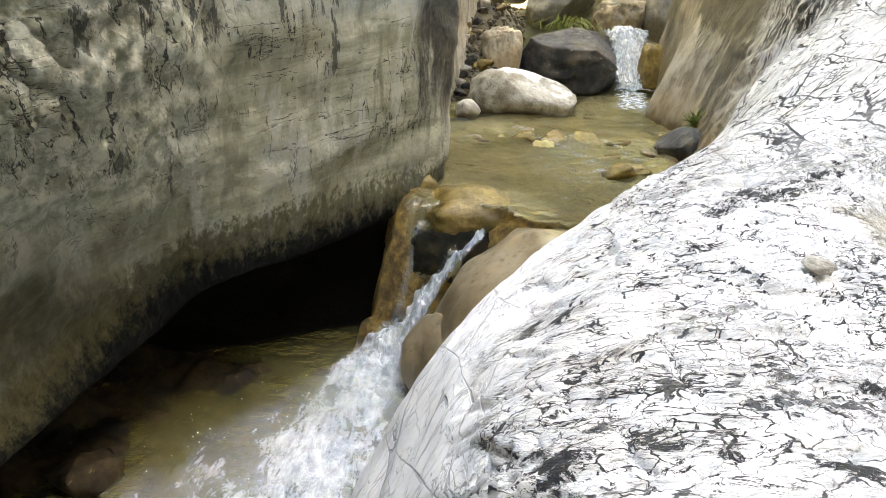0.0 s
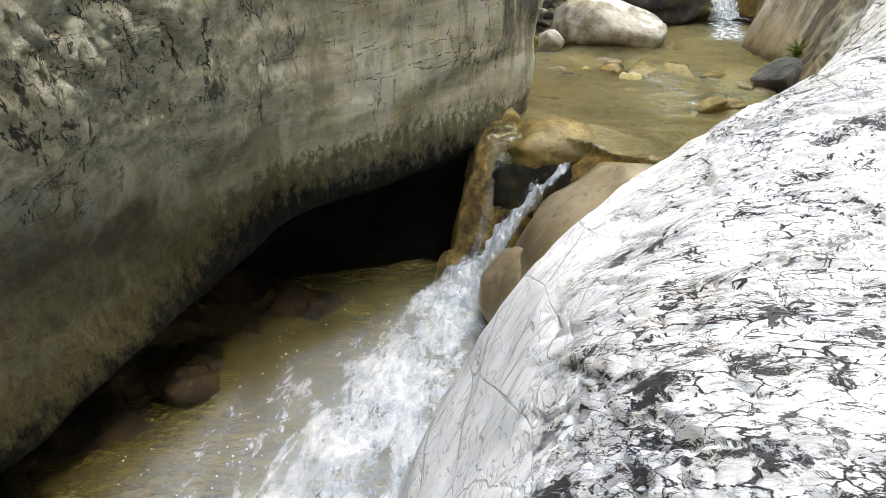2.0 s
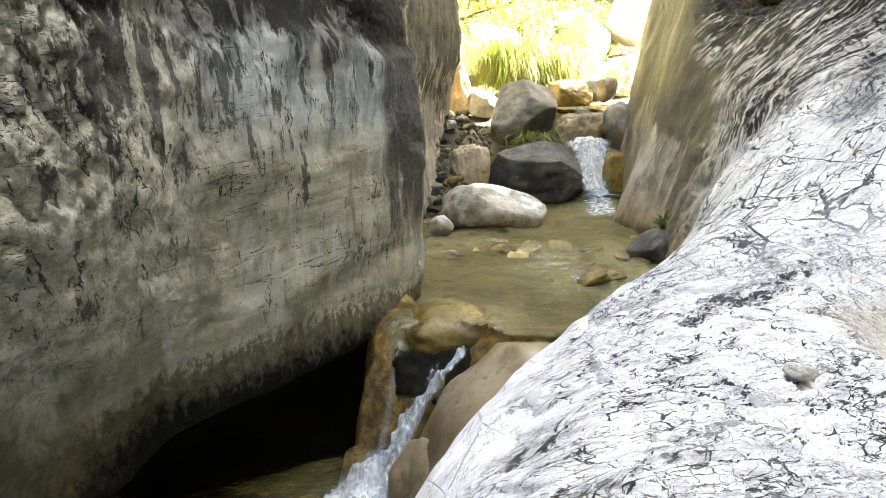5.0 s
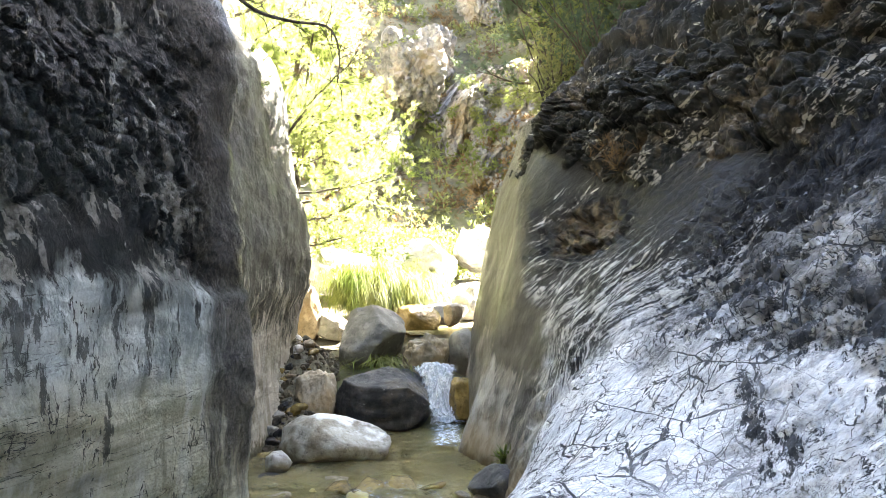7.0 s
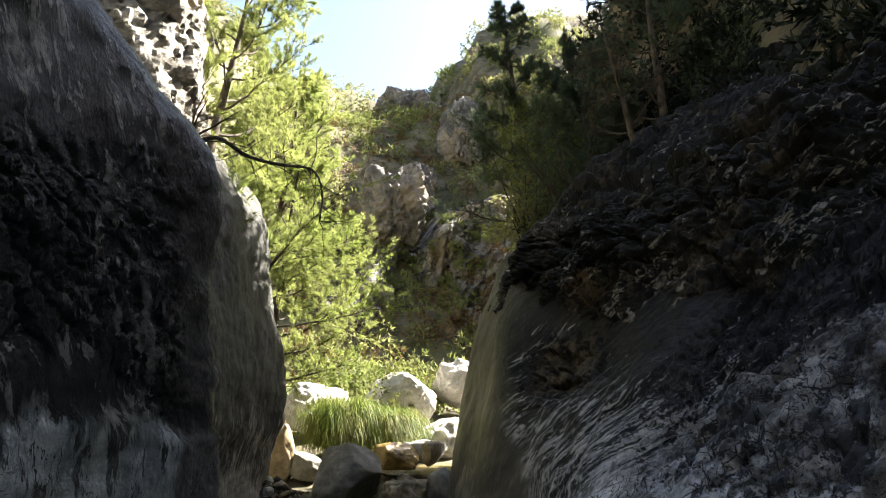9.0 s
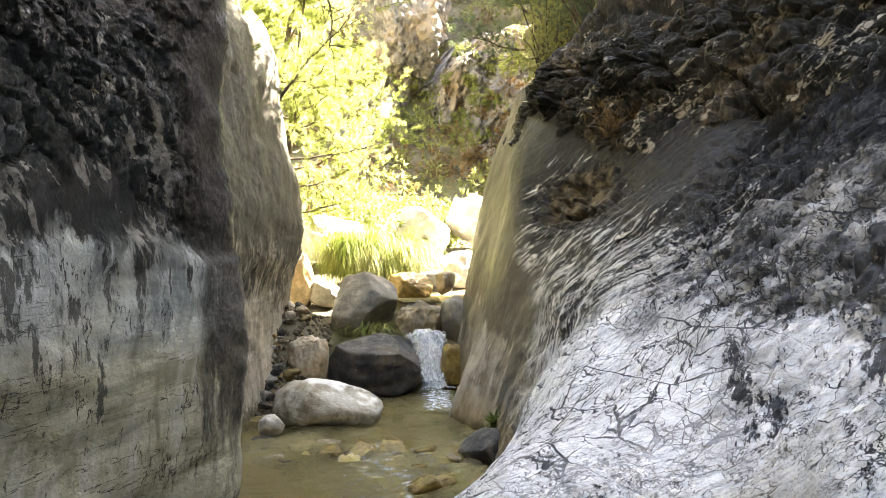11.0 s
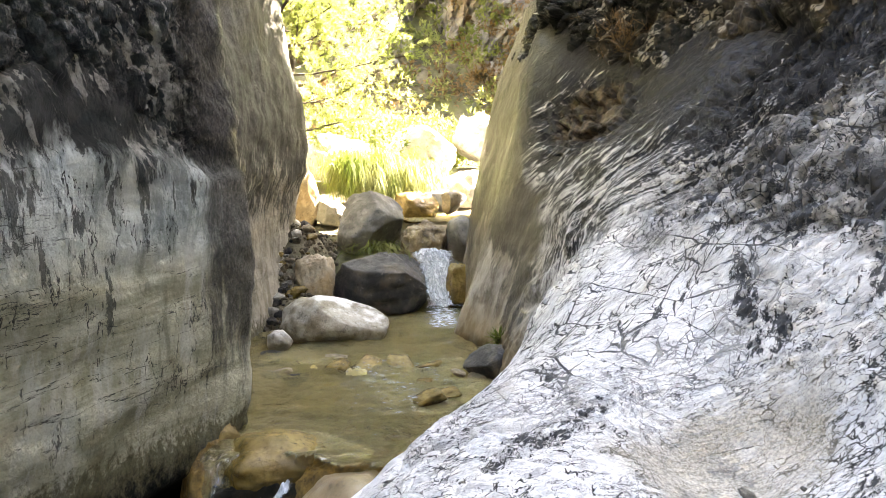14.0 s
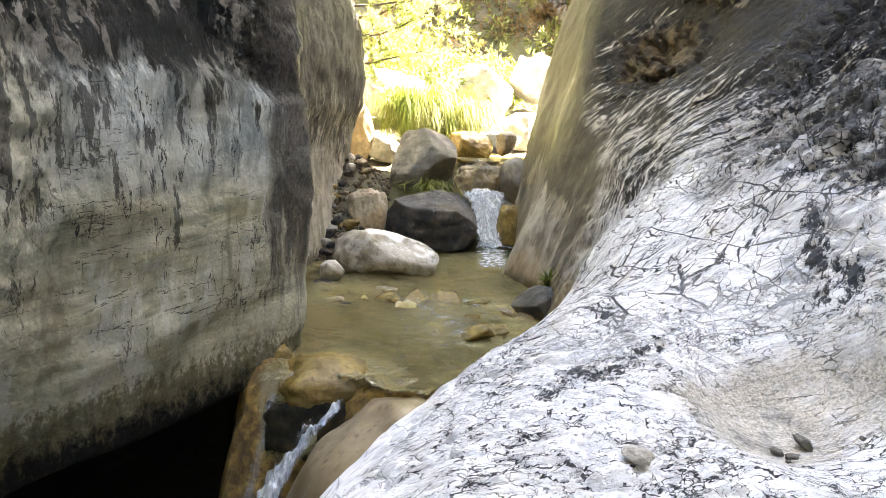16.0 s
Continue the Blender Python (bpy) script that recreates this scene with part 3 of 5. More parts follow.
M_SHELF = rough_rock("wet_brown_shelf_rock", (0.010, 0.008, 0.004), (0.085, 0.055, 0.022), (0.006, 0.0055, 0.005), 3.0, 0.45, 0.04, (0.28, 0.20, 0.12), 0.3)
M_POLISH = rough_rock("polished_tan_bedrock", (0.17, 0.125, 0.07), (0.33, 0.265, 0.175), (0.15, 0.10, 0.045), 1.4, 0.28, 0.015, None, 0.5)
M_GRAVEL = rough_rock("brown_bank_gravel", (0.05, 0.04, 0.025), (0.17, 0.14, 0.09), (0.09, 0.065, 0.03), 4, 0.8, 0.02)
M_UP = water_matter("clear_stream_water", (0.96, 0.92, 0.74), (0.74, 0.64, 0.33), 0.40, 7.0, 0.7)
M_LOW = water_matter("olive_pool_water", (0.62, 0.55, 0.31), (0.215, 0.185, 0.072), 0.58, 4.0, 0.09)
M_FOAM = foam_matter("white_water", 6.5, (1.6, 0.7, 0.8), 0.32, 0.3)
# foam, and white flecks that hold the sky glints of the ripples
M_SPARK = foam_matter("foam_and_ripple_glints", 11, (0.9, 1.6, 1), 0.13, 0.4)
M_MILK = foam_matter("milky_foam", 4.2, (1.5, 0.6, 1), 0.46, 0.12, 0.10)
M_FALL = foam_matter("falling_white_water", 9, (1.5, 1.5, 0.45), 0.24, 0.8)
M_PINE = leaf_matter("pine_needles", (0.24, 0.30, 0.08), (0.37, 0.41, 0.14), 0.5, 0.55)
# blue-green and darker copy of the needles, with the slope's shade in the colour
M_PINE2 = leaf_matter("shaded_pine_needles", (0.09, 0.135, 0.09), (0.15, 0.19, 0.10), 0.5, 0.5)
# scrub colour lowered to carry the shade of the slope
M_SCRUB = leaf_matter("shade_toned_slope_scrub", (0.010, 0.018, 0.010), (0.026, 0.038, 0.018), 0.5, 0.3)
M_BUSH = leaf_matter("shrub_leaves", (0.19, 0.23, 0.07), (0.34, 0.34, 0.15), 0.15, 0.45)
M_DRY = leaf_matter("dry_twigs", (0.16, 0.10, 0.05), (0.25, 0.17, 0.08), 0.8, 0.2)
M_GRASS = leaf_matter("green_grass_blades", (0.11, 0.16, 0.025), (0.22, 0.23, 0.06), 1.2, 0.4)
M_BARK = rough_rock("bark", (0.05, 0.042, 0.035), (0.13, 0.11, 0.09), (0.08, 0.06, 0.04), 6, 0.9, 0.02)


# ---- the gorge ----
def left_wall():
    y = np.concatenate([np.linspace(-9, 1.5, 40, endpoint=False), np.linspace(1.5, 8.2, 360, endpoint=False), np.linspace(8.2, 14, 150, endpoint=False), np.linspace(14, 24, 40)])
    z = np.concatenate([np.linspace(-2.4, 6.5, 350, endpoint=False), np.linspace(6.5, 10, 30)])
    Y, Z = np.meshgrid(y, z, indexing="ij")
    mid = curve_at([-9, 0, 2.7, 4.5, 5.6, 6.7, 7.0, 7.45, 9, 12, 13.6, 15, 17, 24], [-4.2, -3.2, -2.5, -2.0, -1.45, -0.78, -0.76, -1.3, -1.2, -0.6, -0.2, -0.8, -2.2, -6], Y)
    foot = curve_at([-9, 2.7, 4, 5.0, 6.2, 7, 8, 24], [-0.7, -0.6, -0.5, -0.35, -0.15, -0.02, 0.15, 0.15], Y) * smooth(1.6, -0.4, Z)
    edge = curve_at([-9, 2.2, 3.2, 4.0, 4.7, 5.6, 6.6, 24], [-1.1, -0.92, -0.66, -0.55, -0.33, -0.3, -0.12, -0.1], Y)
    cave = -1.5 * np.exp(-((Y - 4.5) / 1.4) ** 2) * smooth(0.0, -0.55, Z - edge) - 0.45 * smooth(0.0, -0.4, Z - edge) * smooth(6.7, 6.0, Y)
    top = curve_at([-9, 2, 4, 5.5, 7, 7.8, 9, 13, 24], [10.9, 9.9, 8.65, 7.15, 5.8, 5.5, 6.4, 7.6, 8.0], Y)
    over = np.clip(Z - (top - 1.1), 0, None)
    lean = 0.10 * np.clip(Z - 2.4, 0, None) * smooth(8, 7, Y) * smooth(2, 5, Y)
    ledge = 0.07 * smooth(2.62, 2.45, Z + 0.08 * np.sin(Y * 3.1)) * smooth(4.3, 5.0, Y) * smooth(7.2, 6.8, Y)
    lean = lean - 0.10 * smooth(1.2, 2.4, Z) * np.exp(-(((Y - 6.9) / 0.35) ** 2)) + 0.158 * np.clip(Z - 2.6, 0, None) * smooth(8.5, 10.5, Y)
    X = mid + foot + cave + ledge - 0.36 * smooth(3.2, 1.5, Z) * smooth(8.6, 10.5, Y) * smooth(16, 14, Y) - 0.42 * over**2 - lean
    p = np.stack([X, Y, Z], -1).reshape(-1, 3)
    d = 0.11 * fbm(p * (0.7, 0.7, 0.8), 3, 3) + 0.022 * fbm(p * (3, 3, 5), 4, 9)
    dent = smooth(5.6, 4.2, p[:, 1] + 0.7 * vnoise(p * 0.8, 12)) * smooth(-0.9, -0.2, p[:, 2])
    d += dent * (0.05 * (0.35 - np.abs(fbm(p * (3.2, 3.6, 3.0), 4, 13, 0.55))) + 0.012 * fbm(p * 11, 3, 14))
    rough = 0.75 * smooth(4.6, 3.2, p[:, 1] + 0.8 * vnoise(p * 0.9, 5)) * smooth(0.6, 1.3, p[:, 2] + 0.4 * vnoise(p * 1.3, 2))
    rough = np.maximum(rough, smooth(2.6, 3.1, p[:, 2] + 0.4 * vnoise(p * 1.1, 6)) * smooth(6.7, 6.2, p[:, 1] + 0.4 * vnoise(p, 8)) * smooth(5.2, 4.3, p[:, 2] + 0.6 * vnoise(p * 0.8, 18)))
    wob = 0.3 * np.stack([fbm(p * 2.0, 3, 15), fbm(p * 2.0, 3, 16), fbm(p * 2.0, 3, 17)], 1)
    f1, f2, c = worley(p @ np.array([[5, 0, 0], [0, 5.2, -0.9], [0, 2.4, 1.7]]) + wob, 4)
    d += rough * (0.075 * (c - 0.5) - 0.07 * smooth(0.12, 0.0, f2 - f1))
    f1, f2, c = worley(p @ np.array([[12, 0, 0], [0, 13, -2.0], [0, 5.5, 4.6]]) + 1.4 * wob, 7)
    d += (0.06 + 0.94 * rough) * (0.04 * (c - 0.5) - 0.03 * smooth(0.15, 0, f2 - f1))
    f1, f2, c = worley(p @ np.array([[22, 0, 0], [0, 24, -4.0], [0, 10, 11]]) + wob, 9)
    d += (0.1 + 0.9 * rough) * (0.018 * (c - 0.5) - 0.010 * smooth(0.15, 0, f2 - f1))
    p[:, 0] += d
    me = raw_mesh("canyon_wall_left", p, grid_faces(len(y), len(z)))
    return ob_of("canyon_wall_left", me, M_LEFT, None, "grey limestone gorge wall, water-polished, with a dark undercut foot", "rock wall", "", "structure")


def lofted(sections, y, nu):
    """Profiles of (x, z) points at several y, joined into one smooth surface: an array (y, u, 3)."""
    ys = [s[0] for s in sections]
    prof = np.array([s[1] for s in sections], float)
    u = np.linspace(0, prof.shape[1] - 1, nu)
    fine = np.stack([curve_at(np.arange(prof.shape[1]), q, u) for q in prof])
    g = curve_at(ys, fine, y)
    return np.concatenate([g[..., :1], np.broadcast_to(np.asarray(y)[:, None, None], g.shape[:2] + (1,)), g[..., 1:]], -1)


def right_slab():
    sections = [
        (-6.0, [(-2.2, -2.4), (-1.5, -0.8), (-0.9, 0.2), (-0.2, 0.75), (0.8, 0.9), (2.2, 1.1), (3.6, 1.9), (4.8, 3.0), (6.0, 4.6)]),
        (1.5, [(-1.45, -2.4), (-1.05, -1.0), (-0.5, 0.05), (0.02, 0.74), (0.6, 1.0), (1.5, 1.0), (2.5, 1.15), (3.7, 2.2), (5.2, 4.4)]),
        (3.0, [(-1.25, -2.4), (-0.95, -1.1), (-0.46, 0.06), (0.15, 0.6), (0.85, 0.93), (1.5, 0.98), (2.2, 1.0), (3.1, 1.95), (5.0, 4.3)]),
        (4.2, [(-0.92, -2.4), (-0.58, -1.1), (-0.08, -0.03), (0.38, 0.44), (0.85, 0.78), (1.6, 1.17), (2.25, 1.5), (3.0, 2.15), (4.9, 4.2)]),
        (5.0, [(-0.35, -2.4), (0.0, -1.2), (0.5, -0.2), (0.85, 0.2), (1.25, 0.55), (1.8, 1.08), (2.5, 1.65), (3.2, 2.3), (4.85, 4.2)]),
        (5.7, [(0.1, -2.4), (0.5, -1.2), (1.0, -0.15), (1.35, 0.32), (1.75, 0.8), (2.3, 1.4), (3.0, 2.05), (3.6, 2.6), (4.8, 4.2)]),
        (7.2, [(1.4, -2.4), (1.6, -1.2), (1.9, -0.2), (2.1, 0.3), (2.35, 0.8), (2.75, 1.5), (3.2, 2.2), (3.6, 2.9), (4.4, 4.1)]),
        (9.2, [(2.1, -2.4), (2.2, -1.2), (2.35, -0.2), (2.45, 0.3), (2.6, 0.9), (2.85, 1.6), (3.1, 2.4), (3.4, 3.2), (3.9, 4.3)]),
        (10.4, [(1.95, -2.4), (2.0, -1.2), (2.08, -0.2), (2.2, 0.4), (2.4, 1.0), (2.62, 1.7), (2.85, 2.5), (3.15, 3.7), (3.9, 5.8)]),
        (11.2, [(2.5, -2.4), (2.5, -1.2), (2.5, -0.2), (2.55, 0.4), (2.7, 1.0), (2.85, 1.7), (3.0, 2.5), (3.27, 3.7), (4.0, 5.8)]),
        (13.5, [(2.75, -2.4), (2.75, -1.2), (2.75, -0.2), (2.8, 0.4), (2.85, 1.0), (2.95, 1.7), (3.1, 2.5), (3.4, 3.7), (4.1, 5.8)]),
        (16.0, [(3.8, -2.4), (3.8, -1.2), (3.8, -0.2), (3.9, 0.4), (4.0, 1.0), (4.1, 1.7), (4.2, 2.5), (4.4, 3.4), (4.8, 4.6)]),
    ]
    y = np.concatenate([np.linspace(-6, 0.6, 40, endpoint=False), np.linspace(0.6, 6, 400, endpoint=False), np.linspace(6, 16, 180)])
    nu = 440
    g = lofted(sections, y, nu)
    nrm = -grid_normals(g)
    nrm *= np.sign((nrm * (-0.7, -0.1, 0.7)).sum(-1, keepdims=True))
    p, nrm = g.reshape(-1, 3), nrm.reshape(-1, 3)
    # the pothole in the top of the slab
    hole = np.exp(-(((p[:, 0] - 2.1) / 0.55) ** 2 + ((p[:, 1] - 3.05) / 0.42) ** 2))
    d = 0.06 * fbm(p * 0.9, 4, 41) - 0.2 * hole
    near = smooth(8.5, 6.5, p[:, 1])
    q = p @ np.array([[0.87, 0.27, -0.41], [-0.28, 0.96, 0.04], [0.40, 0.08, 0.91]]) * (0.6, 1.7, 1.5)
    w = np.stack([fbm(p * 1.7, 4, 51), fbm(p * 1.7, 4, 61), fbm(p * 1.7, 4, 71)], 1)
    v = np.stack([vnoise(p * 11, 52), vnoise(p * 11, 62), vnoise(p * 11, 72)], 1)
    q = q + 0.10 * w
    calm = 1 - np.clip(1.5 * hole, 0, 0.95)
    skin = smooth(-0.2, 0.6, p[:, 1] - 6.9 + 1.9 * (p[:, 0] - 2.0))
    bulk = calm * near * (1 - 0.6 * skin)
    f1, f2, c = worley(q * 2.6, 14)
    bulk = bulk * smooth(0.1, 0.7, p[:, 2] + 0.2 * w[:, 1])
    bulk = bulk * (1 - 0.75 * smooth(3.2, 4.2, p[:, 1] + 0.4 * w[:, 0]) * smooth(0.9, 1.5, p[:, 0]))
    d += bulk * (0.03 * (c - 0.5) - 0.02 * smooth(0.10, 0, f2 - f1))
    ragged = smooth(1.9, 2.5, p[:, 2] + 0.4 * fbm(p * 1.2, 3, 83)) * smooth(7.0, 5.5, p[:, 1]) * calm
    broken = np.maximum(smooth(-0.35, 0.3, fbm(p * 0.9, 3, 81) + 0.3 * smooth(2.2, 1.2, p[:, 1])) * bulk, 1.8 * ragged) * smooth(0.25, 0.65, p[:, 2] + 0.15 * fbm(p * 2, 2, 84))
    f1, f2, c = worley(q * (5.0, 3.2, 3.2) + 0.2 * v, 15)
    d += ragged * (0.10 * (c - 0.5) - 0.07 * smooth(0.15, 0, f2 - f1))
    f1, f2, c = worley(q * 7.5 + 0.25 * v, 17)
    d += broken * (0.026 * (c - 0.5) - 0.016 * smooth(0.2, 0, f2 - f1))
    f1, f2, c = worley(q * 19 + 0.3 * v, 19)
    d += broken * (0.011 * (c - 0.5) - 0.009 * smooth(0.2, 0, f2 - f1))
    # a hollow of broken blocks in the streaked slab
    hollow = np.exp(-(((p[:, 1] - 8.8) / 0.75) ** 2 + ((p[:, 2] - 3.3) / 0.36) ** 2))
    f1, f2, c = worley(p * (3.4, 3.0, 4.2) + 0.3 * v, 18)
    d += hollow * (-0.16 + 0.26 * (c - 0.5) - 0.14 * smooth(0.16, 0, f2 - f1))
    # long flutes on the streaked slab
    r = p @ np.array([[0.42, 0.86, -0.29], [-0.71, 0.51, 0.48], [0.56, 0.0, 0.83]]) * (0.35, 2.2, 2.2)
    r = r + 0.12 * fbm(p * 2.5, 3, 85)[:, None]
    d += skin * smooth(9.4, 7.8, p[:, 1]) * (0.05 * fbm(r * 1.6, 4, 87) + 0.02 * fbm(r * 6, 3, 89))
    p = p + nrm * d[:, None]
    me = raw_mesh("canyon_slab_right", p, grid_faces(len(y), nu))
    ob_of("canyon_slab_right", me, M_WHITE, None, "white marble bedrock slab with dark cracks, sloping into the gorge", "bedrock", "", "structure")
    return p


def right_cliff():
    sections = [
        (-6.0, [(5.2, 3.0), (6.0, 4.2), (7.0, 5.6), (8.5, 7.5), (11, 9.5), (16, 12.5)]),
        (2.0, [(4.5, 3.2), (5.0, 3.9), (5.6, 5.0), (6.6, 6.6), (8.8, 8.6), (14, 12)]),
        (5.0, [(4.2, 3.1), (4.5, 3.8), (5.1, 4.7), (5.9, 6.0), (7.6, 7.6), (12, 11)]),
        (7.0, [(3.8, 2.9), (4.0, 3.6), (4.45, 4.5), (4.9, 5.6), (6.0, 6.6), (10, 10)]),
        (8.8, [(3.7, 2.8), (3.8, 3.5), (3.98, 4.3), (4.2, 5.2), (4.9, 6.2), (8.5, 9)]),
        (10.3, [(3.35, 2.9), (3.42, 3.6), (3.47, 4.4), (3.55, 5.2), (4.05, 6.0), (7, 8.5)]),
        (12.0, [(3.5, 2.8), (3.6, 3.5), (3.68, 4.3), (3.8, 5.0), (4.5, 5.8), (7, 8.3)]),
        (16.0, [(4.2, 2.0), (4.4, 3.0), (4.6, 4.0), (5.0, 4.8), (6.0, 5.6), (9, 8.0)]),
    ]
    y = np.concatenate([np.linspace(-6, 2, 40, endpoint=False), np.linspace(2, 12.5, 400, endpoint=False), np.linspace(12.5, 16, 40)])
    g = lofted(sections, y, 240)
    nrm = grid_normals(g)
    nrm *= np.sign((nrm * (-0.7, -0.2, 0.6)).sum(-1, keepdims=True))
    p, nrm = g.reshape(-1, 3), nrm.reshape(-1, 3)
    u = np.broadcast_to(np.linspace(0, 1, 240), g.shape[:2]).ravel()
    grown = smooth(0.10, 0.45, u + 0.12 * fbm(p * 0.7, 3, 98))
    d = (0.3 + 0.7 * grown) * (0.25 * fbm(p * 0.6, 4, 91) + 0.12 * (0.4 - np.abs(fbm(p * 1.1, 5, 92, 0.6)))) - 0.5 * smooth(0.36, 0.0, u)
    q = p + 0.12 * np.stack([fbm(p * 2.2, 4, 95), fbm(p * 2.2, 4, 96), fbm(p * 2.2, 4, 97)], 1)
    for scale, high, deep, seed in ((0.8, 0.26, 0.10, 21), (2.1, 0.12, 0.07, 23), (5.0, 0.055, 0.035, 25), (11.0, 0.024, 0.016, 27)):
        f1, f2, c = worley(q * (scale, scale, 1.35 * scale), seed)
        d += (0.25 + 0.75 * grown) * (high * (c - 0.5) + 0.5 * high * (0.5 - f1) - deep * smooth(0.12, 0, f2 - f1))
    d += 0.02 * fbm(p * 14, 3, 29)
    p = p + nrm * d[:, None]
    me = raw_mesh("canyon_cliff_right", p, grid_faces(len(y), 240))
    return ob_of("canyon_cliff_right", me, M_CLIFF, None, "black and brown weathered cliff, broken into ledges above the slab", "cliff", "", "structure")


def ground_height(x, y):
    """The valley: gorge floor, rims behind the walls, slopes and the head of the valley."""
    p = np.stack([x, y, 0 * x], -1)
    floor = np.interp(y, [-400, 5.2, 6.6, 7.1, 12.3, 13.2, 14.5, 17, 20, 26, 40, 400], [-2.3, -2.3, -2.2, -0.32, -0.22, 0.8, 1.3, 1.6, 2.6, 3.6, 8, 40])
    floor = floor + 0.85 * smooth(10.2, 13.0, y) * smooth(0.5, -0.4, x) * smooth(14.5, 13.0, y)
    off = 8.0 * smooth(15.6, 21.5, y)
    steep = 1.95 - 1.5 * smooth(17, 25, y)
    right = smooth(0, 1, (x - 4.0 - off) / 2.6) * (5.8 - np.clip(floor, -3, 0)) + np.clip(x - 6.5 - off, 0, None) * steep
    right = right + 3.4 * np.exp(-(((y - 15.4) / 2.0) ** 2)) * smooth(5.5, 8.0, x)
    right = np.where(right > 42, 42 + (right - 42) * 0.3, right)
    back = smooth(16, 24, y) * 3
    left = smooth(0, 1, (-4.4 + 2.0 * smooth(7, 9, y) - x - back) / 2.2) * 7.0 + np.clip(-6.6 - back - x, 0, None) * 0.9
    head = np.minimum(np.clip(y - 24, 0, None) * 0.62 * smooth(24, 50, y), 25 + 0.08 * (y - 64))
    # last term: unseen slope behind the camera, added to cut the sky light
    z = floor + right + left + head + np.clip(np.clip(-7 - y, 0, None) * 2.2, 0, 26)
    z = np.where(z > 60, 60 + (z - 60) * 0.1, z)
    far = smooth(16, 50, np.hypot(x, y - 8))
    crag = np.abs(fbm(p * 0.09, 4, 101))
    return z + far * (3.4 * crag + 1.0 * fbm(p * 0.3, 3, 105)) + 0.06 * fbm(p * 1.3, 3, 111)


def ground():
    a = np.linspace(-1, 1, 250)
    x = 9 * a + 150 * a**5 + 800 * a**15
    b = np.linspace(-1, 1, 290)
    y = 9 + 15 * b + 150 * b**5 + 800 * b**15
    X, Y = np.meshgrid(x, y, indexing="ij")
    p = np.stack([X, Y, ground_height(X.ravel(), Y.ravel()).reshape(X.shape)], -1).reshape(-1, 3)
    return ob_of("ground", raw_mesh("ground", p, grid_faces(len(x), len(y))), M_HILL, None, "dry stony hillside with scrub above the gorge", "hillside", "", "structure")


def boulder(name, at, size, material, label, turn=0.0, seed=0, detail=5, lumps=0.16, box=0.35, category="boulder", group="", fine=0.04, facets=7, cuts=()):
    """One water-worn stone, half round and half blocky."""
    bm = bmesh.new()
    bmesh.ops.create_icosphere(bm, subdivisions=detail, radius=1.0)
    v = np.array([q.co[:] for q in bm.verts])
    f = np.array([[q.index for q in t.verts] for t in bm.faces])
    bm.free()
    blocky = v / np.abs(v).max(1, keepdims=True)
    v = v * (1 - box) + blocky * box * 0.8
    s = v + seed * 7.7
    v = v * (1 + lumps * fbm(s * 0.9, 3, seed) + fine * fbm(s * 4, 3, seed + 5))[:, None]
    rng = np.random.default_rng(seed + 900)
    for _ in range(facets):
        n = rng.normal(size=3)
        n /= np.linalg.norm(n)
        over = np.clip(v @ n - rng.uniform(0.55, 0.8), 0, None)
        v = v - n * (0.8 * over)[:, None]
    for n, far in cuts:
        n = np.array(n) / np.linalg.norm(n)
        v = v - n * (0.9 * np.clip(v @ n - far, 0, None))[:, None]
    s = v + seed * 3.1
    f1, f2, c = worley(s * 3.0 + 0.2 * fbm(s * 4, 2, seed)[:, None], seed)
    v = v * (1 + fine * (c - 0.5) - 0.7 * fine * smooth(0.08, 0, f2 - f1) + 0.4 * fine * fbm(s * 9, 3, seed + 8))[:, None]
    v = v * (np.array(size) / 2)
    me = raw_mesh(name, v, f)
    ob = ob_of(name, me, material, None, label, category, group)
    ob.matrix_world = pose(*at, 0, 0, turn)
    return ob


left_wall()
SLAB = right_slab()
right_cliff()
ground()


# ---- water ----
def lip(x, y):
    """How far past the lip of the chute a place lies, in metres."""
    return -0.35 * (x + 0.9) - 0.92 * (y - 6.2)


def ramp_side(x, y):
    """How far a place lies beyond the cave-side edge of the ochre ramp."""
    return -0.78 * (x + 0.98) + 0.62 * (y - 6.35)


def water_sheet(name, material, x0, x1, y0, y1, z, wave, label, nx=120, ny=170, fall=None):
    X, Y = np.meshgrid(np.linspace(x0, x1, nx), np.linspace(y0, y1, ny), indexing="ij")
    p = np.stack([X, Y, 0 * X], -1).reshape(-1, 3)
    p[:, 2] = z + wave * fbm(p * (2.4, 3.4, 1), 3, 131) + 0.6 * wave * fbm(p * (7, 11, 1), 3, 133)
    if fall is not None:
        p[:, 2] += fall(p[:, 0], p[:, 1])
    f = grid_faces(nx, ny)
    if fall is not None:
        fx, fy = p[f[:, 0], 0], p[f[:, 0], 1]
        f = f[(lip(fx, fy) < np.where(fx > -0.45, 0.02, 0.30)) & ((ramp_side(fx, fy) < -0.05) | (lip(fx, fy) < -0.15))]
    return ob_of(name, raw_mesh(name, p, f), material, None, label, "water", "", "structure")


water_sheet("water_lower_pool", M_LOW, -6, 1.5, -6, 6.3, -1.6, 0.016, "murky olive pool at the foot of the gorge wall")
water_sheet("water_upper_pool", M_UP, -2, 3.2, 5.0, 12.9, 0.0, 0.034, "shallow clear amber stream over gravel", 190, 270,
            fall=lambda x, y: -1.9 * smooth(-0.05, 0.75, lip(x, y)) - 0.05 * smooth(8.9, 8.2, y))
water_sheet("water_upstream_pool", M_UP, 1.75, 4.2, 13.55, 20, 1.62, 0.01, "bright shallow water above the waterfall", 60, 80)


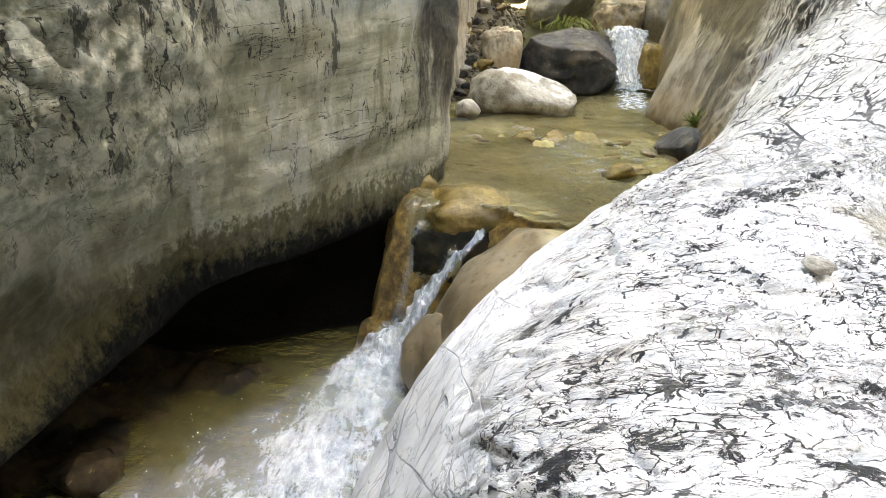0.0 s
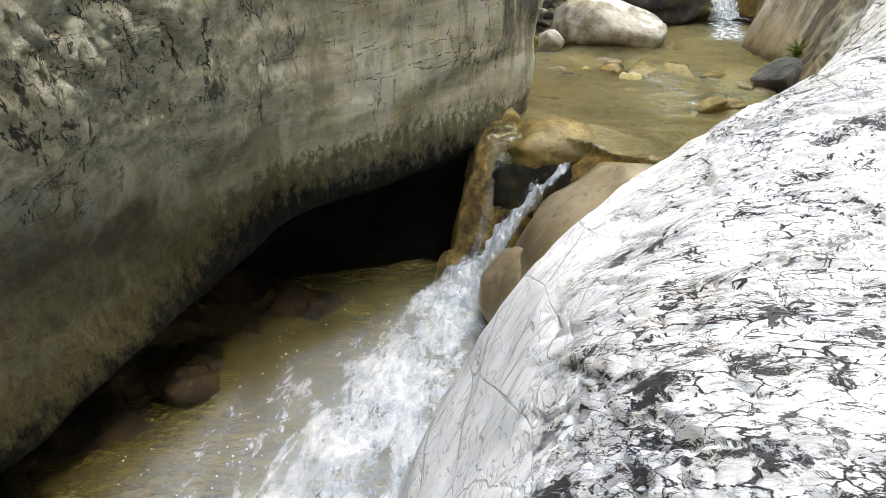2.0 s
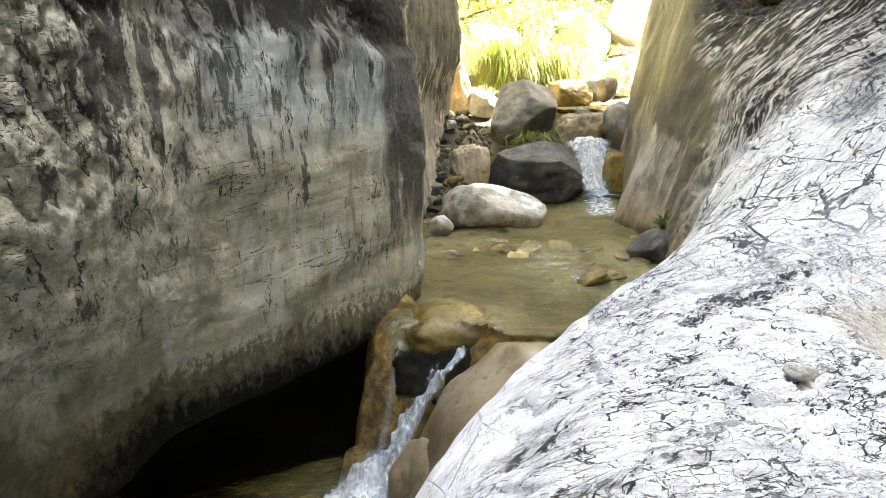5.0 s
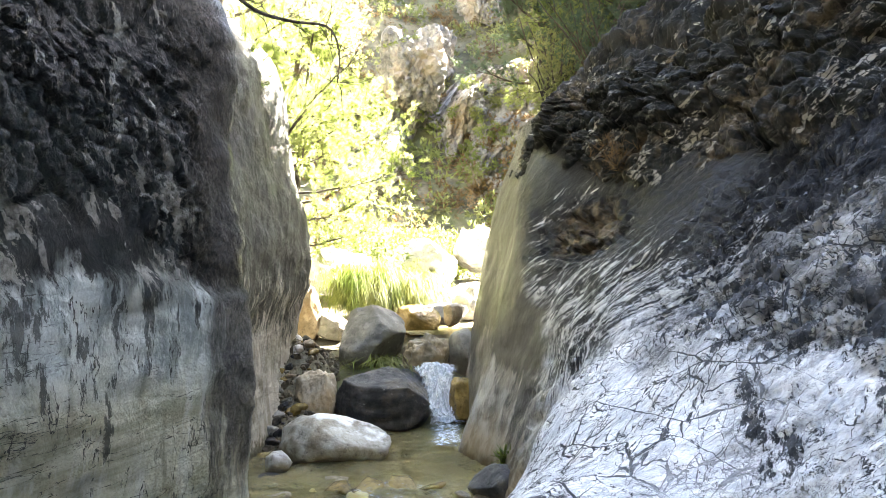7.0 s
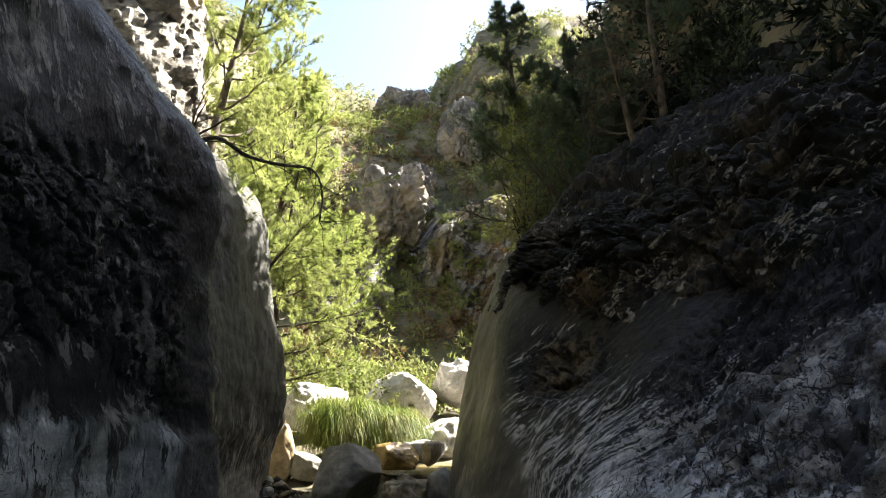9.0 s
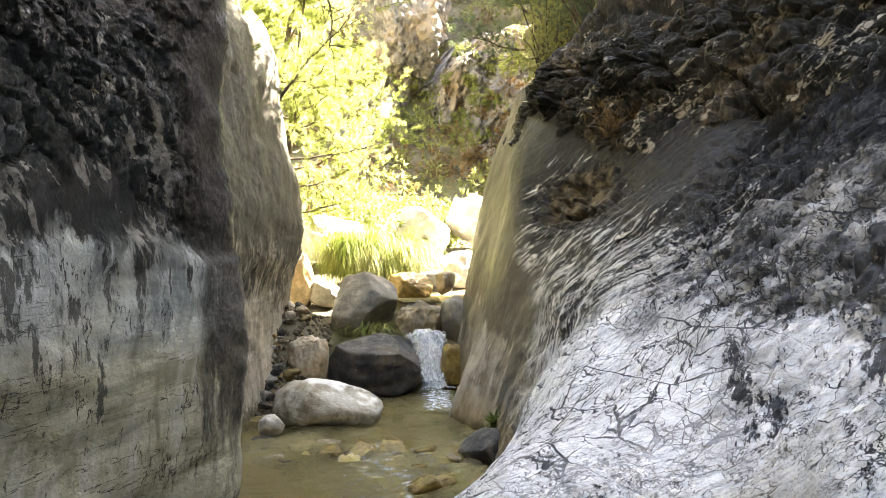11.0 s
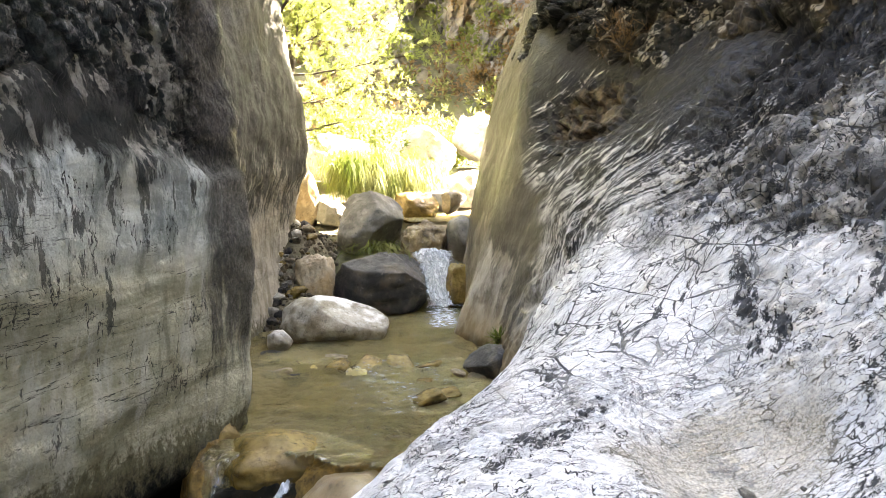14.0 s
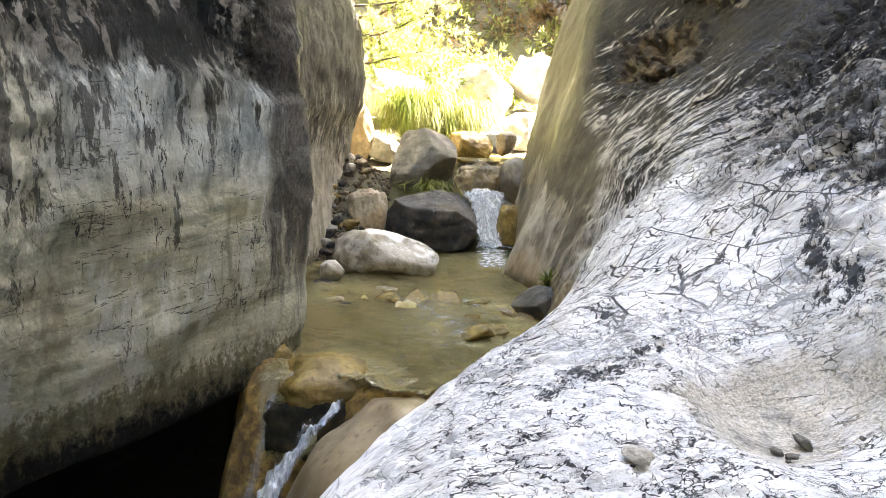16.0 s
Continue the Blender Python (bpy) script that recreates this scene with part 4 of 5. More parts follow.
def chute():
    X, Y = np.meshgrid(np.linspace(-2.6, 1.6, 180), np.linspace(4.2, 7.4, 140), indexing="ij")
    p = np.stack([X, Y, 0 * X], -1).reshape(-1, 3)
    s = lip(p[:, 0], p[:, 1])
    p[:, 2] = -0.13 - 1.75 * smooth(-0.1, 0.95, s) + 0.16 * smooth(-0.75, -1.05, p[:, 0]) * smooth(0.5, -0.1, s)
    p[:, 2] -= 0.16 * np.exp(-(((p[:, 0] + 0.86) / 0.12) ** 2)) * smooth(-0.2, 0.1, s)
    p[:, 2] -= 0.5 * np.exp(-(((p[:, 0] + 0.42) / 0.3) ** 2 + ((p[:, 1] - 5.72) / 0.16) ** 2))
    side = ramp_side(p[:, 0], p[:, 1]) + 0.07 * fbm(p * 3, 3, 67)
    p[:, 2] -= 0.95 * smooth(-0.05, 0.30, side) * smooth(-0.25, 0.15, s)
    f1, f2, c = worley(p * (6, 4, 3) + 0.3 * fbm(p * 4, 2, 3)[:, None], 61)
    p[:, 2] += 0.08 * fbm(p * 2.0, 3, 63) * smooth(-0.3, 0.3, s) + 0.035 * (c - 0.5) - 0.02 * smooth(0.2, 0, f2 - f1) + 0.02 * fbm(p * 12, 3, 65)
    f = grid_faces(180, 140)
    f = f[(side[f[:, 0]] < 0.13) | (s[f[:, 0]] < -0.1)]
    return ob_of("chute_bedrock", raw_mesh("chute_bedrock", p, f), M_RAMP, None, "ochre algae-stained bedrock step under the chute", "bedrock", "", "structure")


def pool_ledge():
    """A low wet shelf at the foot of the undercut, running down into the pool."""
    y = np.linspace(0.0, 5.35, 140)
    rim = curve_at([0.0, 1.6, 2.67, 3.2, 3.6, 4.3, 5.2, 6.1], [-3.9, -3.75, -3.5, -3.32, -3.05, -2.86, -2.3, -1.75], y)
    u = np.linspace(0, 1, 50)
    Y, U = np.meshgrid(y, u, indexing="ij")
    X = rim[:, None] + 0.35 - 2.1 * U
    Z = -1.74 + 0.17 * smooth(0.06, 0.25, U) + 0.30 * smooth(0.3, 1.0, U)
    p = np.stack([X, Y, Z], -1).reshape(-1, 3)
    f1, f2, c = worley(p * 5 + 0.3 * fbm(p * 3, 2, 9)[:, None], 69)
    p[:, 2] += 0.06 * fbm(p * 2.5, 4, 68) + 0.06 * (c - 0.5) - 0.03 * smooth(0.2, 0, f2 - f1) + 0.02 * fbm(p * 13, 3, 70)
    p[:, 0] += 0.10 * fbm(p * (0, 2.2, 0), 3, 71)
    return ob_of("pool_ledge", raw_mesh("pool_ledge", p, grid_faces(140, 50)), M_SHELF, None, "wet brown and black rock shelf under the overhanging wall", "bedrock", "", "structure")


chute()
pool_ledge()


def cobble_bed():
    X, Y = np.meshgrid(np.linspace(-1.6, 3.0, 170), np.linspace(6.2, 12.9, 230), indexing="ij")
    p = np.stack([X, Y, 0 * X], -1).reshape(-1, 3)
    q = p * (6.2, 5.2, 1) + 0.5 * np.stack([fbm(p * 2, 2, 141), fbm(p * 2, 2, 142), 0 * p[:, 0]], 1)
    f1, f2, c = worley(q * (1, 1, 0), 143)
    big = smooth(0.25, 0.8, fbm(p * 0.9, 3, 145) + 0.75 * np.exp(-((p[:, 1] - 8.7) / 0.35) ** 2))
    p[:, 2] = -0.16 + 0.05 * fbm(p * 0.8, 3, 147) + 0.13 * smooth(-0.2, 0.5, fbm(p * (1.8, 2.4, 1), 3, 151)) * np.exp(-((p[:, 1] - 8.75 + 0.15 * np.sin(3 * p[:, 0])) / 0.28) ** 2) + (0.02 + 0.055 * big) * (1.1 - 1.6 * f1 + 0.8 * (c - 0.5)) + 0.012 * fbm(p * 14, 3, 149)
    return ob_of("stream_bed", raw_mesh("stream_bed", p, grid_faces(170, 230)), M_COBBLE, None, "amber cobbles and gravel under the shallow stream", "stream bed", "", "structure")


cobble_bed()


def ribbon(name, path, widths, label, lift=0.04, dens=1.0, n=90, k=28, seed=0, soft=0.35, stuff=None):
    """White water along a path: an uneven sheet, dense in the middle and torn at its rims."""
    path, t = np.array(path, float), np.linspace(0, 1, n)
    ks = np.linspace(0, 1, len(path))
    c = curve_at(ks, path, t)
    w = np.interp(t, ks, widths)
    d = np.gradient(c, axis=0)
    side = np.stack([d[:, 1], -d[:, 0], 0 * t], 1)
    side /= np.linalg.norm(side, axis=1, keepdims=True) + 1e-6
    v = np.linspace(-1, 1, k)
    g = c[:, None] + side[:, None] * (w[:, None] * v[None])[..., None]
    p = g.reshape(-1, 3)
    bump = 0.6 * fbm(p * 5, 4, seed + 201) + 0.4 * fbm(p * 16, 3, seed + 211)
    p[:, 2] += np.tile(1 - v**2, n) * lift * (1 + bump) + 0.5 * lift * bump + 0.012
    me = raw_mesh(name, p, grid_faces(n, k))
    at = me.attributes.new("froth", "FLOAT", "POINT")
    ends = np.minimum(1, np.minimum(t * 12, (1 - t) * 5))
    at.data.foreach_set("value", (dens * ends[:, None] * (1 - np.abs(v) ** 2.2)[None] ** soft).ravel().astype(np.float32))
    return ob_of(name, me, stuff or M_FOAM, None, label, "white water", "", "stuff")


ribbon("foam", [(-0.18, 5.97, -0.2), (-0.5, 5.84, -0.5), (-0.82, 5.74, -1.0), (-1.12, 5.55, -1.42), (-1.25, 5.2, -1.56), (-1.3, 4.6, -1.59)], [0.14, 0.2, 0.26, 0.34, 0.45, 0.52], "white water tumbling down the chute", 0.05, 0.78, 140, 44, 1)
ribbon("foam", [(-0.4, 5.85, -0.3), (-0.72, 5.8, -0.82), (-1.05, 5.66, -1.30), (-1.2, 5.35, -1.52), (-1.35, 4.8, -1.58)], [0.08, 0.14, 0.2, 0.36, 0.5], "white water tumbling down the chute", 0.09, 0.46, 120, 40, 11)
ribbon("foam", [(-0.84, 6.25, -0.12), (-0.88, 6.05, -0.32), (-0.94, 5.90, -0.66), (-1.04, 5.75, -1.1), (-1.15, 5.62, -1.42)], [0.035, 0.05, 0.06, 0.08, 0.12], "thin side trickle of white water", 0.02, 0.44, 90, 18, 2)
ribbon("foam", [(-1.2, 5.6, -1.585), (-1.45, 4.7, -1.585), (-1.75, 3.9, -1.585), (-1.95, 3.0, -1.585), (-2.15, 2.0, -1.585), (-2.2, 0.4, -1.585)], [0.45, 0.7, 0.95, 1.2, 1.3, 1.4], "drifting milky foam on the plunge pool", 0.012, 0.44, 220, 90, 3, 0.7, M_MILK)
ribbon("foam", [(-1.18, 5.45, -1.57), (-1.28, 4.7, -1.575), (-1.42, 4.0, -1.575), (-1.52, 3.1, -1.575), (-1.65, 2.0, -1.575), (-1.7, 0.8, -1.575)], [0.34, 0.46, 0.58, 0.68, 0.75, 0.8], "boiling white foam below the chute", 0.03, 0.60, 220, 80, 23, 0.6, M_MILK)
ribbon("waterfall", [(2.1, 13.2, 1.02), (2.12, 12.95, 0.98), (2.14, 12.72, 0.66), (2.18, 12.5, 0.3), (2.24, 12.35, 0.06), (2.2, 12.0, 0.03)], [0.55, 0.5, 0.4, 0.4, 0.45, 0.5], "small waterfall of white water between boulders", 0.05, 0.82, 130, 60, 4, 0.5, M_FALL)
ribbon("waterfall", [(2.02, 13.05, 1.0), (2.08, 12.75, 0.86), (2.12, 12.5, 0.46), (2.2, 12.28, 0.1), (2.22, 12.1, 0.02)], [0.3, 0.32, 0.34, 0.38, 0.4], "leaping front strand of the small waterfall", 0.07, 0.62, 110, 40, 14, 0.6, M_FALL)
ribbon("foam", [(2.2, 12.5, 0.03), (2.15, 12.0, 0.015), (2.05, 11.2, 0.01), (1.85, 10.3, 0.0)], [0.42, 0.5, 0.5, 0.35], "churned foam at the foot of the waterfall", 0.02, 0.64, 90, 50, 15, 0.7, M_SPARK)
ribbon("waterfall", [(2.0, 13.75, 1.67), (2.02, 13.3, 1.6), (2.05, 13.1, 1.3), (2.08, 13.02, 1.02)], [0.3, 0.32, 0.34, 0.36], "thin film of water over the upper step", 0.02, 0.42, 60, 30, 5, 0.5, M_FALL)
# white sheets over the riffle, their flecks carrying the sky's glints
ribbon("foam", [(0.3, 8.75, 0.01), (0.7, 8.2, -0.015), (1.0, 7.6, -0.03), (1.1, 7.0, -0.04)], [0.2, 0.24, 0.24, 0.15], "white flecks for broken ripples and their glints below the riffle stones", 0.012, 0.54, 60, 26, 6, 0.8, M_SPARK)
ribbon("foam", [(0.55, 9.1, 0.012), (0.7, 8.4, 0.0), (0.75, 7.6, -0.02), (0.7, 7.0, -0.03), (0.4, 6.4, -0.03)], [0.9, 1.0, 1.0, 0.95, 0.7], "white flecks standing in for sky glints on the shallow stream", 0.01, 0.49, 120, 90, 9, 0.5, M_SPARK)
ribbon("foam", [(1.2, 8.7, 0.01), (1.35, 8.25, -0.01), (1.5, 7.8, -0.03), (1.4, 7.2, -0.04)], [0.25, 0.22, 0.2, 0.12], "white flecks for broken water and its glints among the stones", 0.012, 0.52, 60, 26, 7, 0.8, M_SPARK)
ribbon("foam", [(-0.1, 5.98, -0.02), (0.25, 6.1, -0.02), (0.55, 6.25, -0.03), (0.8, 6.5, -0.03)], [0.04, 0.06, 0.08, 0.05], "line of bubbles where the stream gathers", 0.02, 0.48, 50, 14, 8, 0.7, M_SPARK)


def bubbles():
    """Small floating bubbles and flecks of froth round the foam."""
    rng = np.random.default_rng(8)
    bm = bmesh.new()
    bmesh.ops.create_icosphere(bm, subdivisions=1, radius=1.0)
    v0 = np.array([q.co[:] for q in bm.verts])
    f0 = np.array([[q.index for q in t.verts] for t in bm.faces])
    bm.free()
    n = 420
    y = rng.uniform(1.2, 5.4, n)
    x = np.interp(y, [1.2, 3, 5.4], [-2.2, -1.9, -1.5]) + rng.normal(size=n) * np.interp(y, [1.2, 5.4], [0.95, 0.45])
    r = rng.uniform(0.003, 0.009, n)
    c = np.stack([x, y, np.full(n, -1.592)], 1)
    v = (c[:, None] + v0[None] * r[:, None, None] * (1, 1, 0.7)).reshape(-1, 3)
    f = (f0[None] + (np.arange(n) * len(v0))[:, None, None]).reshape(-1, 3)
    me = raw_mesh("bubbles", v, f)
    at = me.attributes.new("froth", "FLOAT", "POINT")
    at.data.foreach_set("value", np.ones(len(v), np.float32))
    return ob_of("bubbles", me, M_FOAM, None, "tiny white bubbles drifting on the pool", "bubbles", "", "stuff")


bubbles()


# ---- boulders and stones ----
STREAM = "stream boulders"
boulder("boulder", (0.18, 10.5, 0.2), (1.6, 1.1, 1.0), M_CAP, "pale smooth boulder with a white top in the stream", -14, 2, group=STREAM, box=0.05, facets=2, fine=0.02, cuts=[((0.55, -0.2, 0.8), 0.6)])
boulder("boulder", (1.06, 12.6, 0.52), (2.05, 1.3, 1.35), M_DARK, "dark wet blocky boulder beside the waterfall", 0, 3, group=STREAM, box=0.6, facets=3, cuts=[((0.75, -0.2, 0.66), 0.72), ((0, -0.4, 0.9), 0.72)])
boulder("boulder", (-0.12, 12.45, 0.58), (0.86, 0.9, 1.15), M_BUFF, "tan stained boulder leaning on the dark one", 12, 4, group=STREAM, facets=6, fine=0.07, box=0.45)
boulder("boulder", (1.01, 14.2, 1.52), (1.8, 1.4, 1.5), M_GREY, "large rounded grey boulder above the waterfall", 20, 5, group=STREAM, box=0.2, facets=5, fine=0.035, lumps=0.1, cuts=[((-0.75, -0.3, 0.6), 0.62), ((0.5, -0.5, 0.75), 0.7)])
boulder("boulder", (0.1, 15.6, 1.75), (1.1, 1.0, 0.7), M_GREY, "flat grey boulder against the wall", -30, 6, group=STREAM)
boulder("boulder", (-0.62, 9.85, 0.12), (0.42, 0.36, 0.34), M_PALE, "small pale stone at the wall foot", 20, 8, group=STREAM, detail=4)
boulder("boulder", (2.1, 13.55, 1.1), (1.15, 0.95, 1.1), M_TAN, "tan ledge block under the upper step", 5, 9, group=STREAM, box=0.4, facets=8, fine=0.09)
boulder("boulder", (2.78, 13.4, 1.2), (0.62, 0.8, 1.05), M_GREY, "grey block beside the upper step", 15, 19, group=STREAM, box=0.3, detail=4)
boulder("boulder", (2.55, 12.55, 0.4), (0.46, 0.6, 1.0), M_OCHRE, "ochre wet block beside the waterfall", 5, 10, group=STREAM)
boulder("boulder", (1.52, 13.1, 0.75), (0.5, 0.6, 0.7), M_OCHRE, "ochre mossy block beside the waterfall", 25, 18, group=STREAM, detail=4)
boulder("rock", (-0.36, 6.2, -0.22), (1.05, 0.8, 0.56), M_OCHRE, "ochre mound of wet rock at the lip of the chute", 10, 11, group="chute rocks", box=0.1, facets=0, fine=0.02, lumps=0.2)
# added to darken the pit: its shade and algae put into a rock
boulder("rock", (-0.5, 6.02, -0.60), (1.0, 0.6, 0.8), M_PIT, "black rock filling the dark pit under the lip of the chute", -12, 12, group="chute rocks", box=0.3, facets=4, fine=0.06)
polished = boulder("rock", (0, 0, 0), (1.45, 1.3, 2.0), M_POLISH, "tan water-polished rock with a creased side beside the chute", 0, 13, group="chute rocks", box=0.3, facets=2, fine=0.012, lumps=0.14)
polished.matrix_world = Matrix.Translation((0.10, 5.28, -0.86)) @ Vector((0.62, 0.18, 0.76)).to_track_quat("Z", "Y").to_matrix().to_4x4()
knob = boulder("rock", (0, 0, 0), (0.62, 0.60, 0.95), M_POLISH, "rounded tan knob at the chute's foot", 0, 14, group="chute rocks", box=0.1, facets=1, fine=0.012, lumps=0.2)
knob.matrix_world = Matrix.Translation((-0.60, 5.16, -1.26)) @ Vector((0.20, 0.15, 0.95)).to_track_quat("Z", "Y").to_matrix().to_4x4()
boulder("rock", (-0.95, 6.55, -0.08), (0.5, 0.45, 0.3), M_OCHRE, "crumbly ochre rock at the wall corner", 30, 15, group="chute rocks", detail=4, lumps=0.3)
boulder("rock", (-3.1, 3.72, -1.55), (0.55, 0.42, 0.42), M_SHELF, "rough brown rock at the pool's edge", 40, 16, group="chute rocks", detail=4, lumps=0.3)
boulder("rock", (2.22, 8.3, 0.05), (0.85, 0.7, 0.55), M_DARK, "dark wet wedge of rock at the slab foot", 25, 17, group="chute rocks")
# sunlit boulders upstream
SUNNY = "sunlit boulders"
boulder("boulder", (0.35, 19.2, 3.1), (1.9, 1.5, 1.5), M_SUNNY, "sunlit white limestone boulder behind the grass", 10, 21, group=SUNNY, detail=5, fine=0.09, facets=12)
boulder("boulder", (2.9, 20.2, 3.2), (3.0, 2.2, 2.0), M_SUNNY, "large sunlit white boulder upstream", -10, 22, group=SUNNY, detail=5, fine=0.09, facets=12, lumps=0.25)
boulder("boulder", (3.9, 18.2, 2.2), (2.2, 1.6, 1.6), M_SUNNY, "sunlit white boulder against the cliff", 25, 23, group=SUNNY, detail=5, fine=0.09, facets=12)
boulder("boulder", (4.9, 21.5, 3.9), (2.4, 2.0, 1.6), M_SUNNY, "sunlit blocky boulder further upstream", 5, 24, group=SUNNY, detail=5, fine=0.09, facets=12)
# ochre stone takes the place of orange sunlight on the pool
boulder("boulder", (2.15, 15.8, 1.85), (1.1, 0.9, 0.75), M_OCHRE, "ochre slab standing in for the orange sunlit pool upstream", -5, 29, group=SUNNY)
boulder("boulder", (2.9, 16.2, 1.95), (1.2, 0.8, 0.6), M_SUNNY, "sunlit slab beside the upper stream", 15, 26, group=SUNNY)
boulder("boulder", (2.88, 15.3, 1.95), (0.6, 0.45, 0.6), M_TAN, "tan stone on the upper step", 40, 38, group=SUNNY, detail=4, facets=5, box=0.5)
boulder("boulder", (-0.9, 15.6, 2.0), (1.6, 1.6, 2.4), M_TAN, "pale buttress of rock below the wall", 10, 28, group=SUNNY)

STONE_MESHES = []
for k in range(7):
    b = boulder("stone", (0, 0, -40), (1, 0.8, 0.62), None, "", 0, 60 + k, 3, 0.34, 0.45, "stone", "", 0.09)
    STONE_MESHES.append(b.data)
    bpy.data.objects.remove(b)
stone_rng = random.Random(5)
LOOKS = [(M_TAN, "tan rounded stone lying in the stream"), (M_GREY, "grey water-worn stone lying in the stream"), (M_OCHRE, "ochre algae-covered stone in the riffle"), (M_BROWN, "dark brown stone on the rubble bank"), (M_PALE, "pale limestone cobble on the rubble bank")]
STONES = [[me.copy() for me in STONE_MESHES] for _ in LOOKS]
for row, (mat, _) in zip(STONES, LOOKS):
    for me in row:
        me.materials.append(mat)


def stone(x, y, z, size, look_no, group, flat=1.0):
    me = stone_rng.choice(STONES[look_no])
    ob = tagged(new("stone", me), LOOKS[look_no][1], "stone", group)
    ob.matrix_world = pose(x, y, z, stone_rng.uniform(-18, 18), stone_rng.uniform(-18, 18), stone_rng.uniform(0, 360)) @ Matrix.Diagonal((size * stone_rng.uniform(0.8, 1.25), size * stone_rng.uniform(0.8, 1.2), size * flat * stone_rng.uniform(0.8, 1.2), 1))


def bed(x, y):
    return float(ground_height(np.array([x]), np.array([y]))[0])


for x, y, s, k in [(0.25, 8.9, 0.42, 2), (0.62, 8.75, 0.5, 2), (1.05, 8.85, 0.45, 2), (1.4, 8.7, 0.36, 2), (1.18, 7.35, 0.5, 2), (1.45, 7.5, 0.36, 2), (1.95, 8.2, 0.36, 0), (2.15, 8.35, 0.28, 0), (1.75, 8.3, 0.22, 0), (-0.78, 9.45, 0.42, 3), (-0.45, 8.75, 0.3, 0), (-0.3, 8.5, 0.24, 3), (-0.6, 8.6, 0.22, 1), (0.15, 9.3, 0.4, 0)]:
    stone(x, y, -0.05, 1.15 * s, k, "riffle stones", 0.6)
for _ in range(46):
    x, y = stone_rng.uniform(-0.95, 2.3), stone_rng.uniform(7.0, 12.0)
    if x < 0.0 or stone_rng.random() < 0.45:
        s = stone_rng.uniform(0.1, 0.26)
        stone(x, y, -0.14 + 0.08 * s, s, stone_rng.choice((0, 0, 2, 2)), "stream bed stones")
for _ in range(210):
    y = stone_rng.uniform(9.3, 14.2)
    x = stone_rng.uniform(-1.1, 0.2 - 0.06 * (y - 9.6))
    s = 0.08 + 0.3 * stone_rng.random() ** 2
    stone(x, y, bed(x, y) + 0.12 * s, s, stone_rng.choice((0, 1, 3, 3, 2, 4)), "rubble bank stones")


def gravel():
    """Loose small stones over the rubble bank."""
    rng = np.random.default_rng(19)
    bm = bmesh.new()
    bmesh.ops.create_icosphere(bm, subdivisions=1, radius=1.0)
    v0 = np.array([q.co[:] for q in bm.verts])
    f0 = np.array([[q.index for q in t.verts] for t in bm.faces])
    bm.free()
    n = 1500
    y = rng.uniform(9.0, 14.5, n)
    x = rng.uniform(-1.25, 0.5, n) - 0.05 * (y - 9.6)
    z = ground_height(x, y)
    s = rng.uniform(0.025, 0.085, (n, 1, 1)) * rng.uniform(0.6, 1.3, (n, 1, 3))
    v = v0[None] * s * (1 + 0.25 * rng.normal(size=(n, len(v0), 1))) + np.stack([x, y, z], 1)[:, None]
    f = (f0[None] + (np.arange(n) * len(v0))[:, None, None]).reshape(-1, 3)
    return ob_of("gravel", raw_mesh("gravel", v.reshape(-1, 3), f, True), M_GRAVEL, None, "brown loose gravel on the bank below the wall", "gravel", "", "stuff")


gravel()


def slab_top(x, y):
    near = np.hypot(SLAB[:, 0] - x, SLAB[:, 1] - y) < 0.035
    return float(SLAB[near, 2].max()) if near.any() else 1.0


for x, y, s, text in [(1.1, 2.45, 0.15, "angular pale stone lying on the marble slab"), (2.12, 2.92, 0.12, "dark chip of rock in the pothole"), (1.95, 2.85, 0.08, "small pebble in the pothole's grit"), (1.98, 2.78, 0.075, "small pebble in the pothole's grit"), (2.28, 2.75, 0.04, "tiny pebble in the pothole's grit"), (1.9, 2.7, 0.035, "tiny pebble in the pothole's grit")]:
    me = stone_rng.choice(STONES[4 if s > 0.13 else 1])
    ob = tagged(new("stone", me), text, "stone", "stones on the slab")
    ob.matrix_world = pose(x, y, slab_top(x, y) + 0.22 * s, 8, -6, stone_rng.uniform(0, 360)) @ Matrix.Diagonal((s, s * 0.8, s * 0.75, 1))


# ---- plants ----
def tube(path, radii, sides=7):
    path, radii = np.array(path, float), np.array(radii, float)
    d = np.gradient(path, axis=0)
    d /= np.linalg.norm(d, axis=1, keepdims=True) + 1e-9
    ref = np.where(np.abs(d[:, 2:]) > 0.9, (1.0, 0, 0), (0, 0, 1.0))
    a = np.cross(d, ref)
    a /= np.linalg.norm(a, axis=1, keepdims=True) + 1e-9
    b = np.cross(d, a)
    t = np.linspace(0, 2 * np.pi, sides, endpoint=False)
    ring = path[None] + (np.cos(t)[:, None, None] * a[None] + np.sin(t)[:, None, None] * b[None]) * radii[None, :, None]
    return ring.reshape(-1, 3), grid_faces(sides, len(path), True)


def joined(pieces):
    vs, fs, n = [], [], 0
    for v, f in pieces:
        vs.append(v)
        fs.append(np.asarray(f) + n)
        n += len(v)
    return np.concatenate(vs), np.concatenate(fs)


